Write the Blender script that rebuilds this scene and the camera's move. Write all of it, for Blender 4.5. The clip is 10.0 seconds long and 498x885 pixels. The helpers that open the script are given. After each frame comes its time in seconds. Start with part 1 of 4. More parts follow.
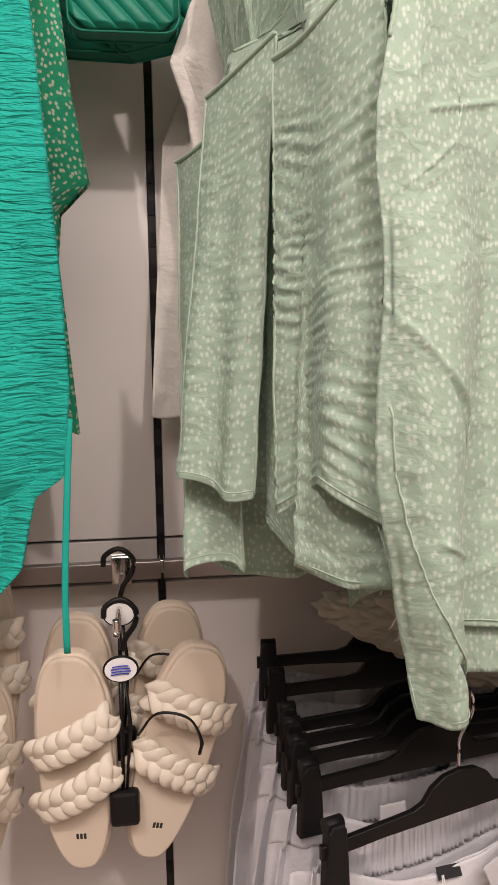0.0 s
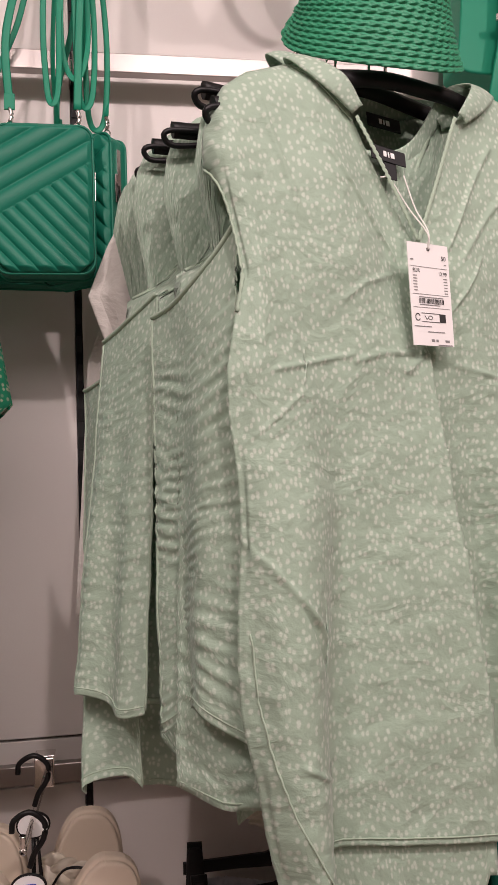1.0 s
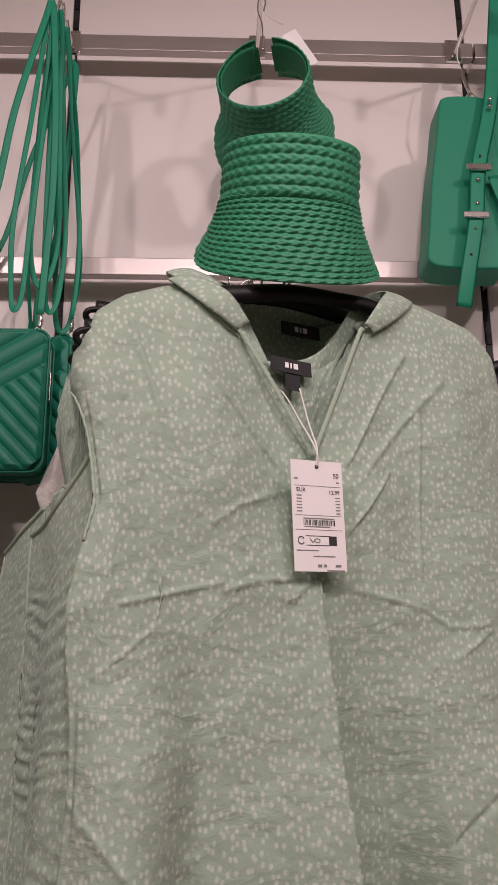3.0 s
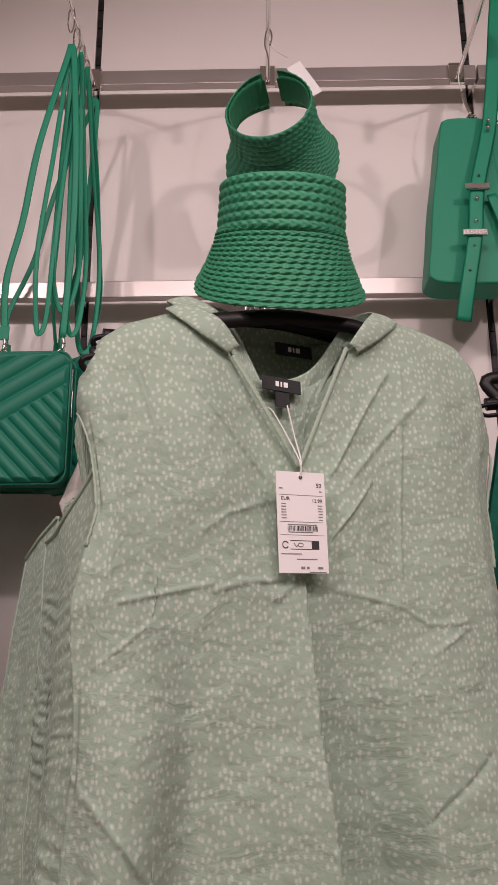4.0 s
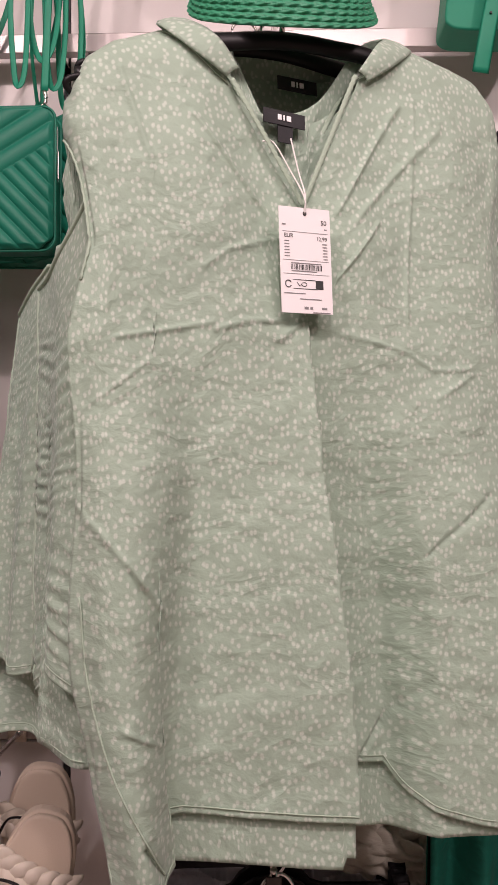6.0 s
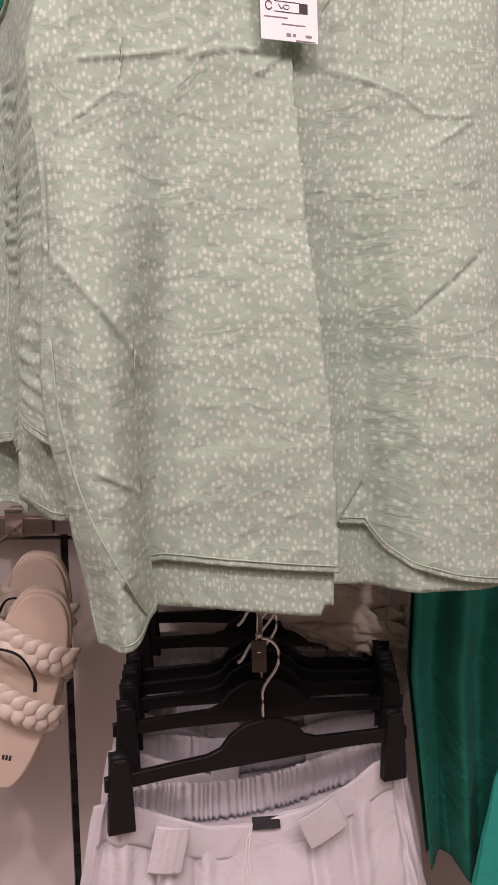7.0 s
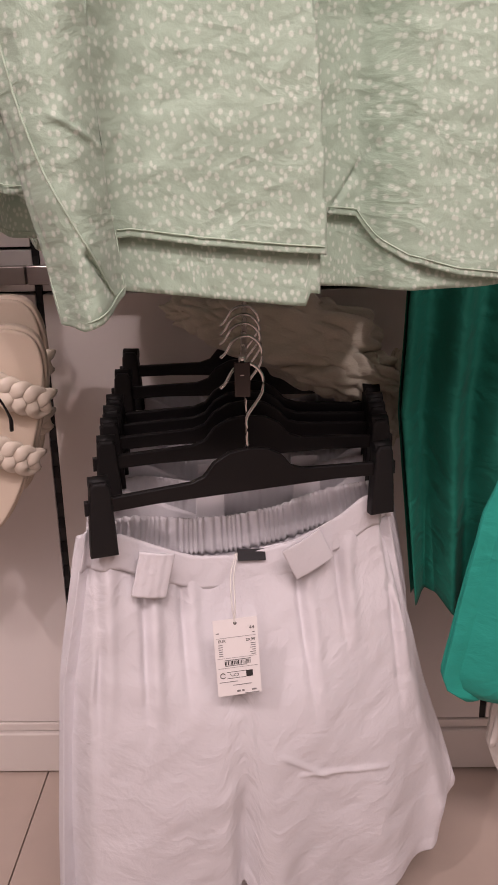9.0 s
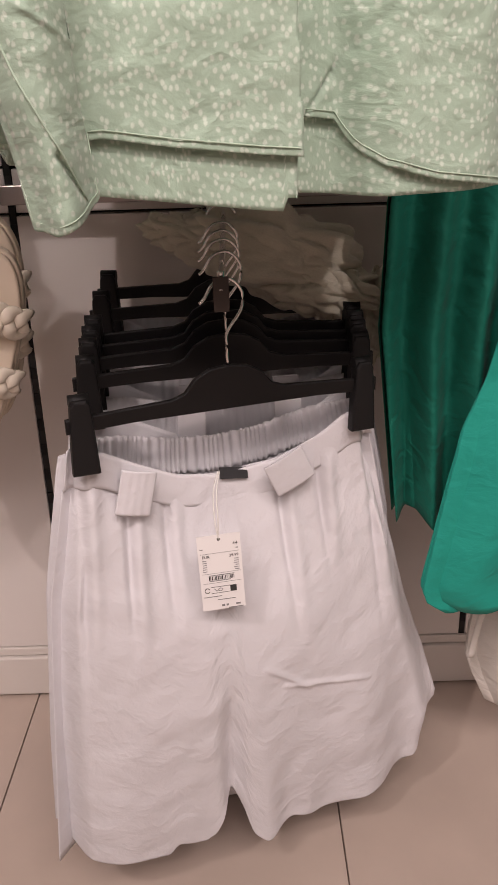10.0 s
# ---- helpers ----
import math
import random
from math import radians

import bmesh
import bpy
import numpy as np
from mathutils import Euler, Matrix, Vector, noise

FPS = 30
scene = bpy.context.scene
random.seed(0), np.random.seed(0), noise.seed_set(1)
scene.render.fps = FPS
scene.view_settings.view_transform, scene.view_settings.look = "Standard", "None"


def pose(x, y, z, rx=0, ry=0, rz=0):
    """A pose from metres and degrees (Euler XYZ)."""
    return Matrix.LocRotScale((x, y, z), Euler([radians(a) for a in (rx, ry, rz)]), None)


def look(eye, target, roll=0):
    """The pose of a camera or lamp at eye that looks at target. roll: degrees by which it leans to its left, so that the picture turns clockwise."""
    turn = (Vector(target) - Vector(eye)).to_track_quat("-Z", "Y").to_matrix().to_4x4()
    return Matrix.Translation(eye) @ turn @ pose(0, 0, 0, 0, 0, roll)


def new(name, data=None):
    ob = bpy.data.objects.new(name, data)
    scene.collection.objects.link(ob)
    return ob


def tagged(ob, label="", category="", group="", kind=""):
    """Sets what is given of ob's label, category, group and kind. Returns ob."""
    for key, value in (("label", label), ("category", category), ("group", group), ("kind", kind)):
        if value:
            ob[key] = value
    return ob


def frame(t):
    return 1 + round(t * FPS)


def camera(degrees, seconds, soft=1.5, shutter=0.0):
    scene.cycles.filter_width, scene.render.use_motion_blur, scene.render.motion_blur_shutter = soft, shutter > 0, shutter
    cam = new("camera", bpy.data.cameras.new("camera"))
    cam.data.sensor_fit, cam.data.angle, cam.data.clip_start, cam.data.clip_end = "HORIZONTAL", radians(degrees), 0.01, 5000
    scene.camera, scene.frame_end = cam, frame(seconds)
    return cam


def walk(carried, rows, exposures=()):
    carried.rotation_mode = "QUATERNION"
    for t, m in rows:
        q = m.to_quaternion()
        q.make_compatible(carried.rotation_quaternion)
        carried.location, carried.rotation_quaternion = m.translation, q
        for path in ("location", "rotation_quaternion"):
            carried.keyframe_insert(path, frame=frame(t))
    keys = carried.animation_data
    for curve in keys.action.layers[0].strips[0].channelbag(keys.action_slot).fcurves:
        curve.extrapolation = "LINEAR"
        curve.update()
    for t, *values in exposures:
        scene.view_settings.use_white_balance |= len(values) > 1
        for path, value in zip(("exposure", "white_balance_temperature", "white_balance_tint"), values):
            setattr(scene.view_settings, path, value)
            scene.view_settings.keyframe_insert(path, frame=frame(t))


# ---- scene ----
cam = camera(34.4, 10.0)
PATH = [
    (0, (0.005, -0.085, 1.377), (0.266, 1.885, 1.151), -0.9),
    (0.5, (0.076, -0.144, 1.411), (0.373, 1.833, 1.408), -1.9),
    (1, (0.101, -0.16, 1.448), (0.412, 1.811, 1.595), -2.2),
    (1.5, (0.142, -0.138, 1.484), (0.497, 1.811, 1.761), -3.2),
    (2, (0.192, -0.07, 1.518), (0.585, 1.838, 1.972), -3.3),
    (2.5, (0.255, -0.076, 1.529), (0.606, 1.825, 2.044), -2.9),
    (3, (0.323, -0.14, 1.521), (0.408, 1.788, 2.045), -0.5),
    (3.2, (0.352, -0.169, 1.514), (0.325, 1.761, 2.039), -0.0),
    (4.3, (0.38, -0.22, 1.5), (0.363, 1.704, 2.045), -0.7),
    (4.5, (0.375, -0.214, 1.488), (0.365, 1.718, 2.006), -0.8),
    (5, (0.369, -0.184, 1.446), (0.349, 1.783, 1.81), -0.7),
    (5.2, (0.366, -0.182, 1.44), (0.342, 1.795, 1.753), -0.6),
    (6.3, (0.375, -0.168, 1.408), (0.359, 1.832, 1.429), -0.7),
    (6.5, (0.379, -0.16, 1.388), (0.342, 1.839, 1.336), -0.8),
    (7, (0.397, -0.152, 1.319), (0.357, 1.834, 1.093), -0.9),
    (7.5, (0.404, -0.147, 1.262), (0.369, 1.822, 0.916), -1.2),
    (8, (0.412, -0.126, 1.231), (0.373, 1.825, 0.789), -1.3),
    (8.5, (0.411, -0.12, 1.194), (0.373, 1.802, 0.641), -1.4),
    (9, (0.409, -0.112, 1.164), (0.375, 1.789, 0.544), -1.2),
    (9.5, (0.407, -0.116, 1.138), (0.376, 1.743, 0.401), -1.1),
    (10, (0.412, -0.122, 1.138), (0.415, 1.727, 0.375), -1.7),
]
EXPOSURES = [(0, 0.82, 6500, 5), (0.5, 0.42, 6500, 11), (1.5, 0.27, 6500, 14), (2, -0.1, 6500, 18), (2.5, -0.15, 6500, 20), (4.5, 0.0, 6500, 18), (6.5, 0.45, 6500, 22), (8, 0.64, 6500, 27), (10, 0.82, 6500, 10)]
walk(cam, [(t, look(eye, target, roll)) for t, eye, target, roll in PATH], EXPOSURES)

# ---- world and lamps ----
world = bpy.data.worlds.new("world")
scene.world = world
world.use_nodes = True
world.node_tree.nodes["Background"].inputs[0].default_value = (1.0, 0.9, 0.82, 1)
world.node_tree.nodes["Background"].inputs[1].default_value = 0.02
scene.view_settings.exposure = 0.0


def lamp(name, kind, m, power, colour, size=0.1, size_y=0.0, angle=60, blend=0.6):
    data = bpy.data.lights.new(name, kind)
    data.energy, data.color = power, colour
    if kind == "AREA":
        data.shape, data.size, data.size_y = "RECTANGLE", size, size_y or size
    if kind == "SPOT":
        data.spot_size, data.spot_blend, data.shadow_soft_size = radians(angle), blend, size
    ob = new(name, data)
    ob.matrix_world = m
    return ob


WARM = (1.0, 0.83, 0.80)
# Broad soft fill added overhead; no fixture is seen or modelled.
lamp("overhead_fill", "AREA", look((0.45, -1.7, 3.12), (0.45, -1.6, 0)), 62, WARM, 3.0, 2.2)
# Unseen spots added to brighten the wall; the left one aims at blouse sides.
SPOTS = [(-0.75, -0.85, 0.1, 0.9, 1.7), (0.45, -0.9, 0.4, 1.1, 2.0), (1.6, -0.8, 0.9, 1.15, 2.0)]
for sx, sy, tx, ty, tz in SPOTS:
    lamp("overhead_spot", "SPOT", look((sx, sy, 3.0), (tx, ty, tz)), 46, WARM, 0.04, 0, 75, 0.8)


# ---- materials ----
def material(name):
    m = bpy.data.materials.new(name)
    m.use_nodes = True
    t = m.node_tree
    return m, t, t.nodes["Principled BSDF"]


def node(t, kind, links=(), operation="", voronoi_dimensions=""):
    n = t.nodes.new(kind)
    if operation:
        n.operation = operation
    if voronoi_dimensions:
        n.voronoi_dimensions = voronoi_dimensions
    for socket, value in links:
        if isinstance(value, bpy.types.NodeSocket):
            t.links.new(value, n.inputs[socket])
        else:
            n.inputs[socket].default_value = value
    return n


def ramp(t, fac, stops):
    r = node(t, "ShaderNodeValToRGB", [("Fac", fac)])
    while len(r.color_ramp.elements) < len(stops):
        r.color_ramp.elements.new(0.5)
    for e, (p, c) in zip(r.color_ramp.elements, stops):
        e.position, e.color = p, (*c, 1)
    return r.outputs["Color"]


def mix(t, fac, a, b, how="MIX"):
    n = node(t, "ShaderNodeMix")
    n.data_type, n.blend_type = "RGBA", how
    for key, value in ((0, fac), (6, a), (7, b)):
        if isinstance(value, bpy.types.NodeSocket):
            t.links.new(value, n.inputs[key])
        else:
            n.inputs[key].default_value = (*value, 1) if key > 0 else value
    return n.outputs[2]


def bump(t, b, height, strength, distance):
    n = node(t, "ShaderNodeBump", [("Strength", strength), ("Distance", distance), ("Height", height)])
    t.links.new(n.outputs[0], b.inputs["Normal"])


def fabric(name, colour, dark, rough=0.85, dots=None, weave=900.0, crinkle=0.0, sheen=0.25, through_light=0.12, relief=0.0082, dot_scale=128.0, crush_scale=26.0, fold=1.7):
    """Cloth on a metre-scaled UV map: weave, soft blotches, small wrinkles, and light dots if given."""
    m, t, b = material(name)
    uv = node(t, "ShaderNodeTexCoord").outputs["UV"]
    blotch = node(t, "ShaderNodeTexNoise", [("Vector", uv), ("Scale", 14.0), ("Detail", 4.0)]).outputs["Fac"]
    base = mix(t, blotch, dark, colour)
    fine = node(t, "ShaderNodeTexNoise", [("Vector", uv), ("Scale", weave), ("Detail", 2.0)]).outputs["Fac"]
    base = mix(t, 0.25, base, ramp(t, fine, [(0.3, tuple(c * 0.75 for c in colour)), (0.7, tuple(min(1, c * 1.15) for c in colour))]))
    if dots:
        wob = node(t, "ShaderNodeTexNoise", [("Vector", uv), ("Scale", 160.0), ("Detail", 1.0)])
        off = node(t, "ShaderNodeVectorMath", [(0, wob.outputs["Color"]), (1, (0.0022, 0.0022, 0.0))], operation="MULTIPLY")
        pos = node(t, "ShaderNodeVectorMath", [(0, uv), (1, off.outputs[0])])
        st = node(t, "ShaderNodeMapping", [("Vector", pos.outputs[0]), ("Scale", (1.15, 0.82, 1.0))])
        v = node(t, "ShaderNodeTexVoronoi", [("Vector", st.outputs[0]), ("Scale", dot_scale), ("Randomness", 0.9)], voronoi_dimensions="2D")
        spot = ramp(t, v.outputs["Distance"], [(0.17, (1, 1, 1)), (0.34, (0, 0, 0))])
        size = ramp(t, node(t, "ShaderNodeSeparateColor", [("Color", v.outputs["Color"])]).outputs[0], [(0.1, (0.0, 0.0, 0.0)), (0.16, (0.7, 0.7, 0.7))])
        both = node(t, "ShaderNodeMath", [(0, spot), (1, size)], operation="MULTIPLY").outputs[0]
        base = mix(t, both, base, dots)
    t.links.new(base, b.inputs["Base Color"])
    b.inputs["Roughness"].default_value = rough
    b.inputs["Sheen Weight"].default_value = sheen
    b.inputs["Specular IOR Level"].default_value = 0.25
    b.inputs["Subsurface Weight"].default_value = 0.0
    w = node(t, "ShaderNodeMapping", [("Vector", uv), ("Scale", (1.0, 1.2, 1.0))])
    crush = node(t, "ShaderNodeTexNoise", [("Vector", w.outputs[0]), ("Scale", crush_scale), ("Detail", 4.0), ("Distortion", 0.3)]).outputs["Fac"]
    soft = node(t, "ShaderNodeTexNoise", [("Vector", w.outputs[0]), ("Scale", 17.0), ("Detail", 4.0), ("Distortion", 0.5)]).outputs["Fac"]
    off2 = node(t, "ShaderNodeMath", [(0, soft), (1, 0.5)], operation="SUBTRACT").outputs[0]
    sharp = node(t, "ShaderNodeMath", [(0, off2)], operation="ABSOLUTE").outputs[0]
    sharp = node(t, "ShaderNodeMath", [(0, sharp), (1, -fold)], operation="MULTIPLY").outputs[0]
    height = node(t, "ShaderNodeMath", [(0, crush), (1, sharp)], operation="ADD").outputs[0]
    weft = node(t, "ShaderNodeMath", [(0, fine), (1, 0.03)], operation="MULTIPLY").outputs[0]
    height = node(t, "ShaderNodeMath", [(0, height), (1, weft)], operation="ADD").outputs[0]
    if crinkle:
        cw = node(t, "ShaderNodeMapping", [("Vector", uv), ("Scale", (24.0, 150.0, 1.0))])
        cn = node(t, "ShaderNodeTexNoise", [("Vector", cw.outputs[0]), ("Scale", 1.0), ("Detail", 3.0), ("Distortion", 0.8)]).outputs["Fac"]
        cm = node(t, "ShaderNodeMath", [(0, cn), (1, crinkle)], operation="MULTIPLY").outputs[0]
        height = node(t, "ShaderNodeMath", [(0, height), (1, cm)], operation="ADD").outputs[0]
    bump(t, b, height, 0.7, relief)
    if through_light:
        tr = node(t, "ShaderNodeBsdfTranslucent")
        t.links.new(base, tr.inputs["Color"])
        sh = node(t, "ShaderNodeMixShader", [(0, through_light)])
        t.links.new(b.outputs[0], sh.inputs[1])
        t.links.new(tr.outputs[0], sh.inputs[2])
        t.links.new(sh.outputs[0], t.nodes["Material Output"].inputs["Surface"])
    return m


def plain(name, colour, rough=0.5, metal=0.0, grain=0.0, scale=200.0, vary=0.12, coat=0.0, spec=0.5):
    """A solid surface with slight colour and roughness variation and fine relief."""
    m, t, b = material(name)
    co = node(t, "ShaderNodeTexCoord").outputs["Object"]
    big = node(t, "ShaderNodeTexNoise", [("Vector", co), ("Scale", 6.0), ("Detail", 5.0)]).outputs["Fac"]
    t.links.new(mix(t, big, tuple(c * (1 - vary) for c in colour), tuple(min(1, c * (1 + vary)) for c in colour)), b.inputs["Base Color"])
    fine = node(t, "ShaderNodeTexNoise", [("Vector", co), ("Scale", scale), ("Detail", 3.0)]).outputs["Fac"]
    rr = node(t, "ShaderNodeMapRange", [("Value", big), ("To Min", max(0.02, rough - 0.08)), ("To Max", min(1, rough + 0.08))])
    t.links.new(rr.outputs[0], b.inputs["Roughness"])
    b.inputs["Metallic"].default_value = metal
    b.inputs["Specular IOR Level"].default_value = spec
    b.inputs["Coat Weight"].default_value = coat
    if grain:
        bump(t, b, fine, grain, 0.001)
    return m


M_DOT = fabric("mint_dotted_cotton", (0.425, 0.558, 0.442), (0.365, 0.492, 0.380), rough=0.58, dots=(0.67, 0.75, 0.655), through_light=0.2, relief=0.0066, dot_scale=128.0, crush_scale=32.0, fold=1.5)
M_SEAM = fabric("mint_seam", (0.45, 0.575, 0.45), (0.39, 0.50, 0.39))
M_LINEN = fabric("white_linen", (0.79, 0.785, 0.815), (0.73, 0.725, 0.75), weave=700.0, relief=0.0042)
M_WHITE = fabric("off_white_viscose", (0.78, 0.75, 0.70), (0.72, 0.69, 0.64))
M_CREAM = fabric("cream_knit", (0.66, 0.63, 0.52), (0.58, 0.55, 0.45), weave=500.0)
M_TEAL = fabric("teal_crinkle", (0.02, 0.46, 0.37), (0.015, 0.40, 0.32), crinkle=3.6, rough=0.75, sheen=0.08, relief=0.005)
M_EMERALD = fabric("emerald_crepe", (0.008, 0.165, 0.115), (0.007, 0.145, 0.10), rough=0.7, sheen=0.03)
M_SATIN = fabric("teal_crepe", (0.02, 0.36, 0.28), (0.015, 0.32, 0.25), rough=0.65, sheen=0.05, relief=0.005)
M_FLORAL = fabric("green_floral_print", (0.02, 0.26, 0.14), (0.015, 0.22, 0.11), dots=(0.55, 0.54, 0.42), dot_scale=135.0, sheen=0.05)
M_BLACK = plain("black_plastic", (0.006, 0.0055, 0.006), 0.42, grain=0.1, scale=900, spec=0.3)
M_BLACKMAT = plain("black_rubber", (0.007, 0.0065, 0.007), 0.55, grain=0.2, scale=700, spec=0.3)
M_CHROME = plain("chrome", (0.75, 0.72, 0.70), 0.12, 1.0, vary=0.04)
M_STEEL = plain("brushed_rail", (0.42, 0.385, 0.37), 0.38, 1.0, vary=0.06)
M_WALL = plain("white_wall_panel", (0.78, 0.74, 0.71), 0.55, grain=0.12, scale=300, vary=0.03)
M_PLINTH = plain("painted_plinth", (0.72, 0.68, 0.64), 0.5, grain=0.1, vary=0.04)
M_SLOT = plain("black_slot", (0.01, 0.01, 0.01), 0.6)
# Dark tone for the unseen closing walls, to dim rail reflections and bounce.
M_ROOM = plain("shop_surroundings", (0.30, 0.265, 0.245), 0.8, grain=0.2, vary=0.25)
# Mirror end plate: its dark reflection is put into the base colour.
M_DARK_PLATE = plain("dark_chrome_plate", (0.03, 0.02, 0.017), 0.14, vary=0.05)
M_CEIL = plain("ceiling_paint", (0.75, 0.73, 0.70), 0.9, grain=0.2)
M_TILE = plain("porcelain_tile", (0.52, 0.43, 0.37), 0.34, grain=0.1, scale=120, vary=0.16)
M_GROUT = plain("grout", (0.25, 0.2, 0.17), 0.9, grain=0.3)
M_LEATHER = plain("green_leather", (0.006, 0.165, 0.105), 0.46, grain=0.35, scale=650, vary=0.08, spec=0.32)
M_LEATHER2 = plain("smooth_green_leather", (0.006, 0.235, 0.135), 0.5, grain=0.2, scale=800, vary=0.06, spec=0.3)
M_STRAW = plain("green_straw", (0.03, 0.26, 0.135), 0.55, grain=1.0, scale=300, vary=0.25)
M_LINING = plain("green_lining", (0.012, 0.2, 0.09), 0.8, grain=0.4, scale=500)
M_FOOT = plain("cream_footbed", (0.70, 0.60, 0.48), 0.55, grain=0.25, scale=500, vary=0.06)
M_STRAP = plain("cream_leather", (0.74, 0.67, 0.56), 0.45, grain=0.25, scale=600, vary=0.06)
M_CARD = plain("white_card", (0.84, 0.83, 0.82), 0.6, vary=0.02)
M_INK = plain("black_ink", (0.03, 0.03, 0.03), 0.6)
M_GREY = plain("grey_print", (0.22, 0.22, 0.22), 0.6)
M_BLUE = plain("blue_ink", (0.02, 0.05, 0.42), 0.5)
M_CORD = plain("white_cord", (0.80, 0.79, 0.75), 0.8, grain=0.4, scale=1500)
M_LABEL = plain("black_woven_label", (0.015, 0.015, 0.017), 0.7, grain=0.3, scale=1500)
M_PLATE = plain("pink_card", (0.72, 0.58, 0.48), 0.5)


# ---- builders ----
def thing(name, label, category, m=None, group="", kind=""):
    ob = new(name)
    ob.empty_display_size = 0.05
    if m is not None:
        ob.matrix_world = m
    return tagged(ob, label, category, group, kind)


def finish(name, mesh, mat, parent, label="", smooth=True):
    mesh.materials.append(mat)
    if smooth:
        mesh.polygons.foreach_set("use_smooth", [True] * len(mesh.polygons))
    ob = new(name, mesh)
    ob.parent = parent
    return tagged(ob, label)


def part(name, bm, mat, parent, label="", smooth=False):
    """Link a bmesh as one mesh object under a thing or a part."""
    mesh = bpy.data.meshes.new(name)
    bm.to_mesh(mesh)
    bm.free()
    ob = finish(name, mesh, mat, parent, label, smooth)
    return ob


def sheet(name, P, mat, parent, thick=0.0012, label="", closed=False, planar=None):
    """A cloth or shell from a grid of points, with thickness and a metre-scaled UV map."""
    P = np.asarray(P, float)
    nv, nu, _ = P.shape
    du, dv = np.gradient(P, axis=1), np.gradient(P, axis=0)
    N = np.cross(du, dv)
    N /= np.linalg.norm(N, axis=2, keepdims=True) + 1e-12
    U, V = np.zeros((nv, nu)), np.zeros((nv, nu))
    U[:, 1:] = np.cumsum(np.linalg.norm(np.diff(P, axis=1), axis=2).mean(axis=0))[None, :]
    U -= U[:, nu // 2:nu // 2 + 1]
    V[1:] = np.cumsum(np.linalg.norm(np.diff(P, axis=0), axis=2).mean(axis=1))[:, None]
    if planar is not None:
        U, V = P[:, :, 0] + planar, -P[:, :, 2]
    k = nv * nu
    verts = np.concatenate([P.reshape(-1, 3), (P + N * thick).reshape(-1, 3)])
    uvs = np.stack([U.ravel(), V.ravel()], 1)
    uvs = np.concatenate([uvs, uvs])
    idx = np.arange(k).reshape(nv, nu)
    if closed:
        idx = np.concatenate([idx, idx[:, :1]], axis=1)
    a, b, c, d = idx[:-1, :-1].ravel(), idx[:-1, 1:].ravel(), idx[1:, 1:].ravel(), idx[1:, :-1].ravel()
    faces = [np.stack([a, d, c, b], 1), np.stack([a, b, c, d], 1) + k]
    edges = [idx[0], idx[-1][::-1]] + ([] if closed else [idx[:, 0][::-1], idx[:, -1]])
    for e in edges:
        faces.append(np.stack([e[:-1], e[1:], e[1:] + k, e[:-1] + k], 1))
    faces = np.concatenate(faces)
    mesh = bpy.data.meshes.new(name)
    mesh.from_pydata(verts.tolist(), [], faces.tolist())
    layer = mesh.uv_layers.new(name="UVMap")
    loops = np.empty(len(mesh.loops), int)
    mesh.loops.foreach_get("vertex_index", loops)
    layer.data.foreach_set("uv", uvs[loops].ravel())
    return finish(name, mesh, mat, parent, label)


def tube_points(points, radius, segs=8, flat=1.0, up=(0, 0, 1)):
    """Rings of a swept tube as a grid; flat squeezes it along the second axis."""
    pts = np.asarray(points, float)
    tan = np.gradient(pts, axis=0)
    tan /= np.linalg.norm(tan, axis=1, keepdims=True) + 1e-12
    rad = np.broadcast_to(np.asarray(radius, float), (len(pts),))
    ref = np.array(up, float)
    rings = []
    for p, t, r in zip(pts, tan, rad):
        s = np.cross(t, ref)
        if np.linalg.norm(s) < 1e-3:
            s = np.cross(t, (0.3, 0.9, 0.1))
        s /= np.linalg.norm(s)
        n = np.cross(s, t)
        a = np.linspace(0, 2 * math.pi, segs, endpoint=False)
        rings.append(p + r * np.outer(np.cos(a), s) + r * flat * np.outer(np.sin(a), n))
    return np.array(rings)


def add_tube(bm, points, radius, segs=8, flat=1.0, up=(0, 0, 1)):
    rings = tube_points(points, radius, segs, flat, up)
    vs = [[bm.verts.new(q) for q in ring] for ring in rings]
    for r0, r1 in zip(vs[:-1], vs[1:]):
        for i in range(segs):
            bm.faces.new((r0[i], r0[(i + 1) % segs], r1[(i + 1) % segs], r1[i])).smooth = True
    bm.faces.new(vs[0][::-1])
    bm.faces.new(vs[-1])
    return bm


def add_box(bm, lo, hi, bevel=0.0, segs=2, m=None):
    r = bmesh.ops.create_cube(bm, size=1.0)
    vs = r["verts"]
    for v in vs:
        v.co = Vector([lo[i] + (v.co[i] + 0.5) * (hi[i] - lo[i]) for i in range(3)])
    if bevel:
        es = list({e for v in vs for e in v.link_edges})
        r2 = bmesh.ops.bevel(bm, geom=es, offset=bevel, segments=segs, affect="EDGES", profile=0.5)
        vs = list({v for f in r2["faces"] for v in f.verts})
    if m is not None:
        bmesh.ops.transform(bm, matrix=m, verts=vs)
    return bm


def box_part(name, lo, hi, mat, parent, bevel=0.0, m=None, label=""):
    return part(name, add_box(bmesh.new(), lo, hi, bevel, 2, m), mat, parent, label)


def tube_part(name, points, radius, mat, parent, segs=8, flat=1.0, up=(0, 0, 1), label=""):
    return part(name, add_tube(bmesh.new(), points, radius, segs, flat, up), mat, parent, label)


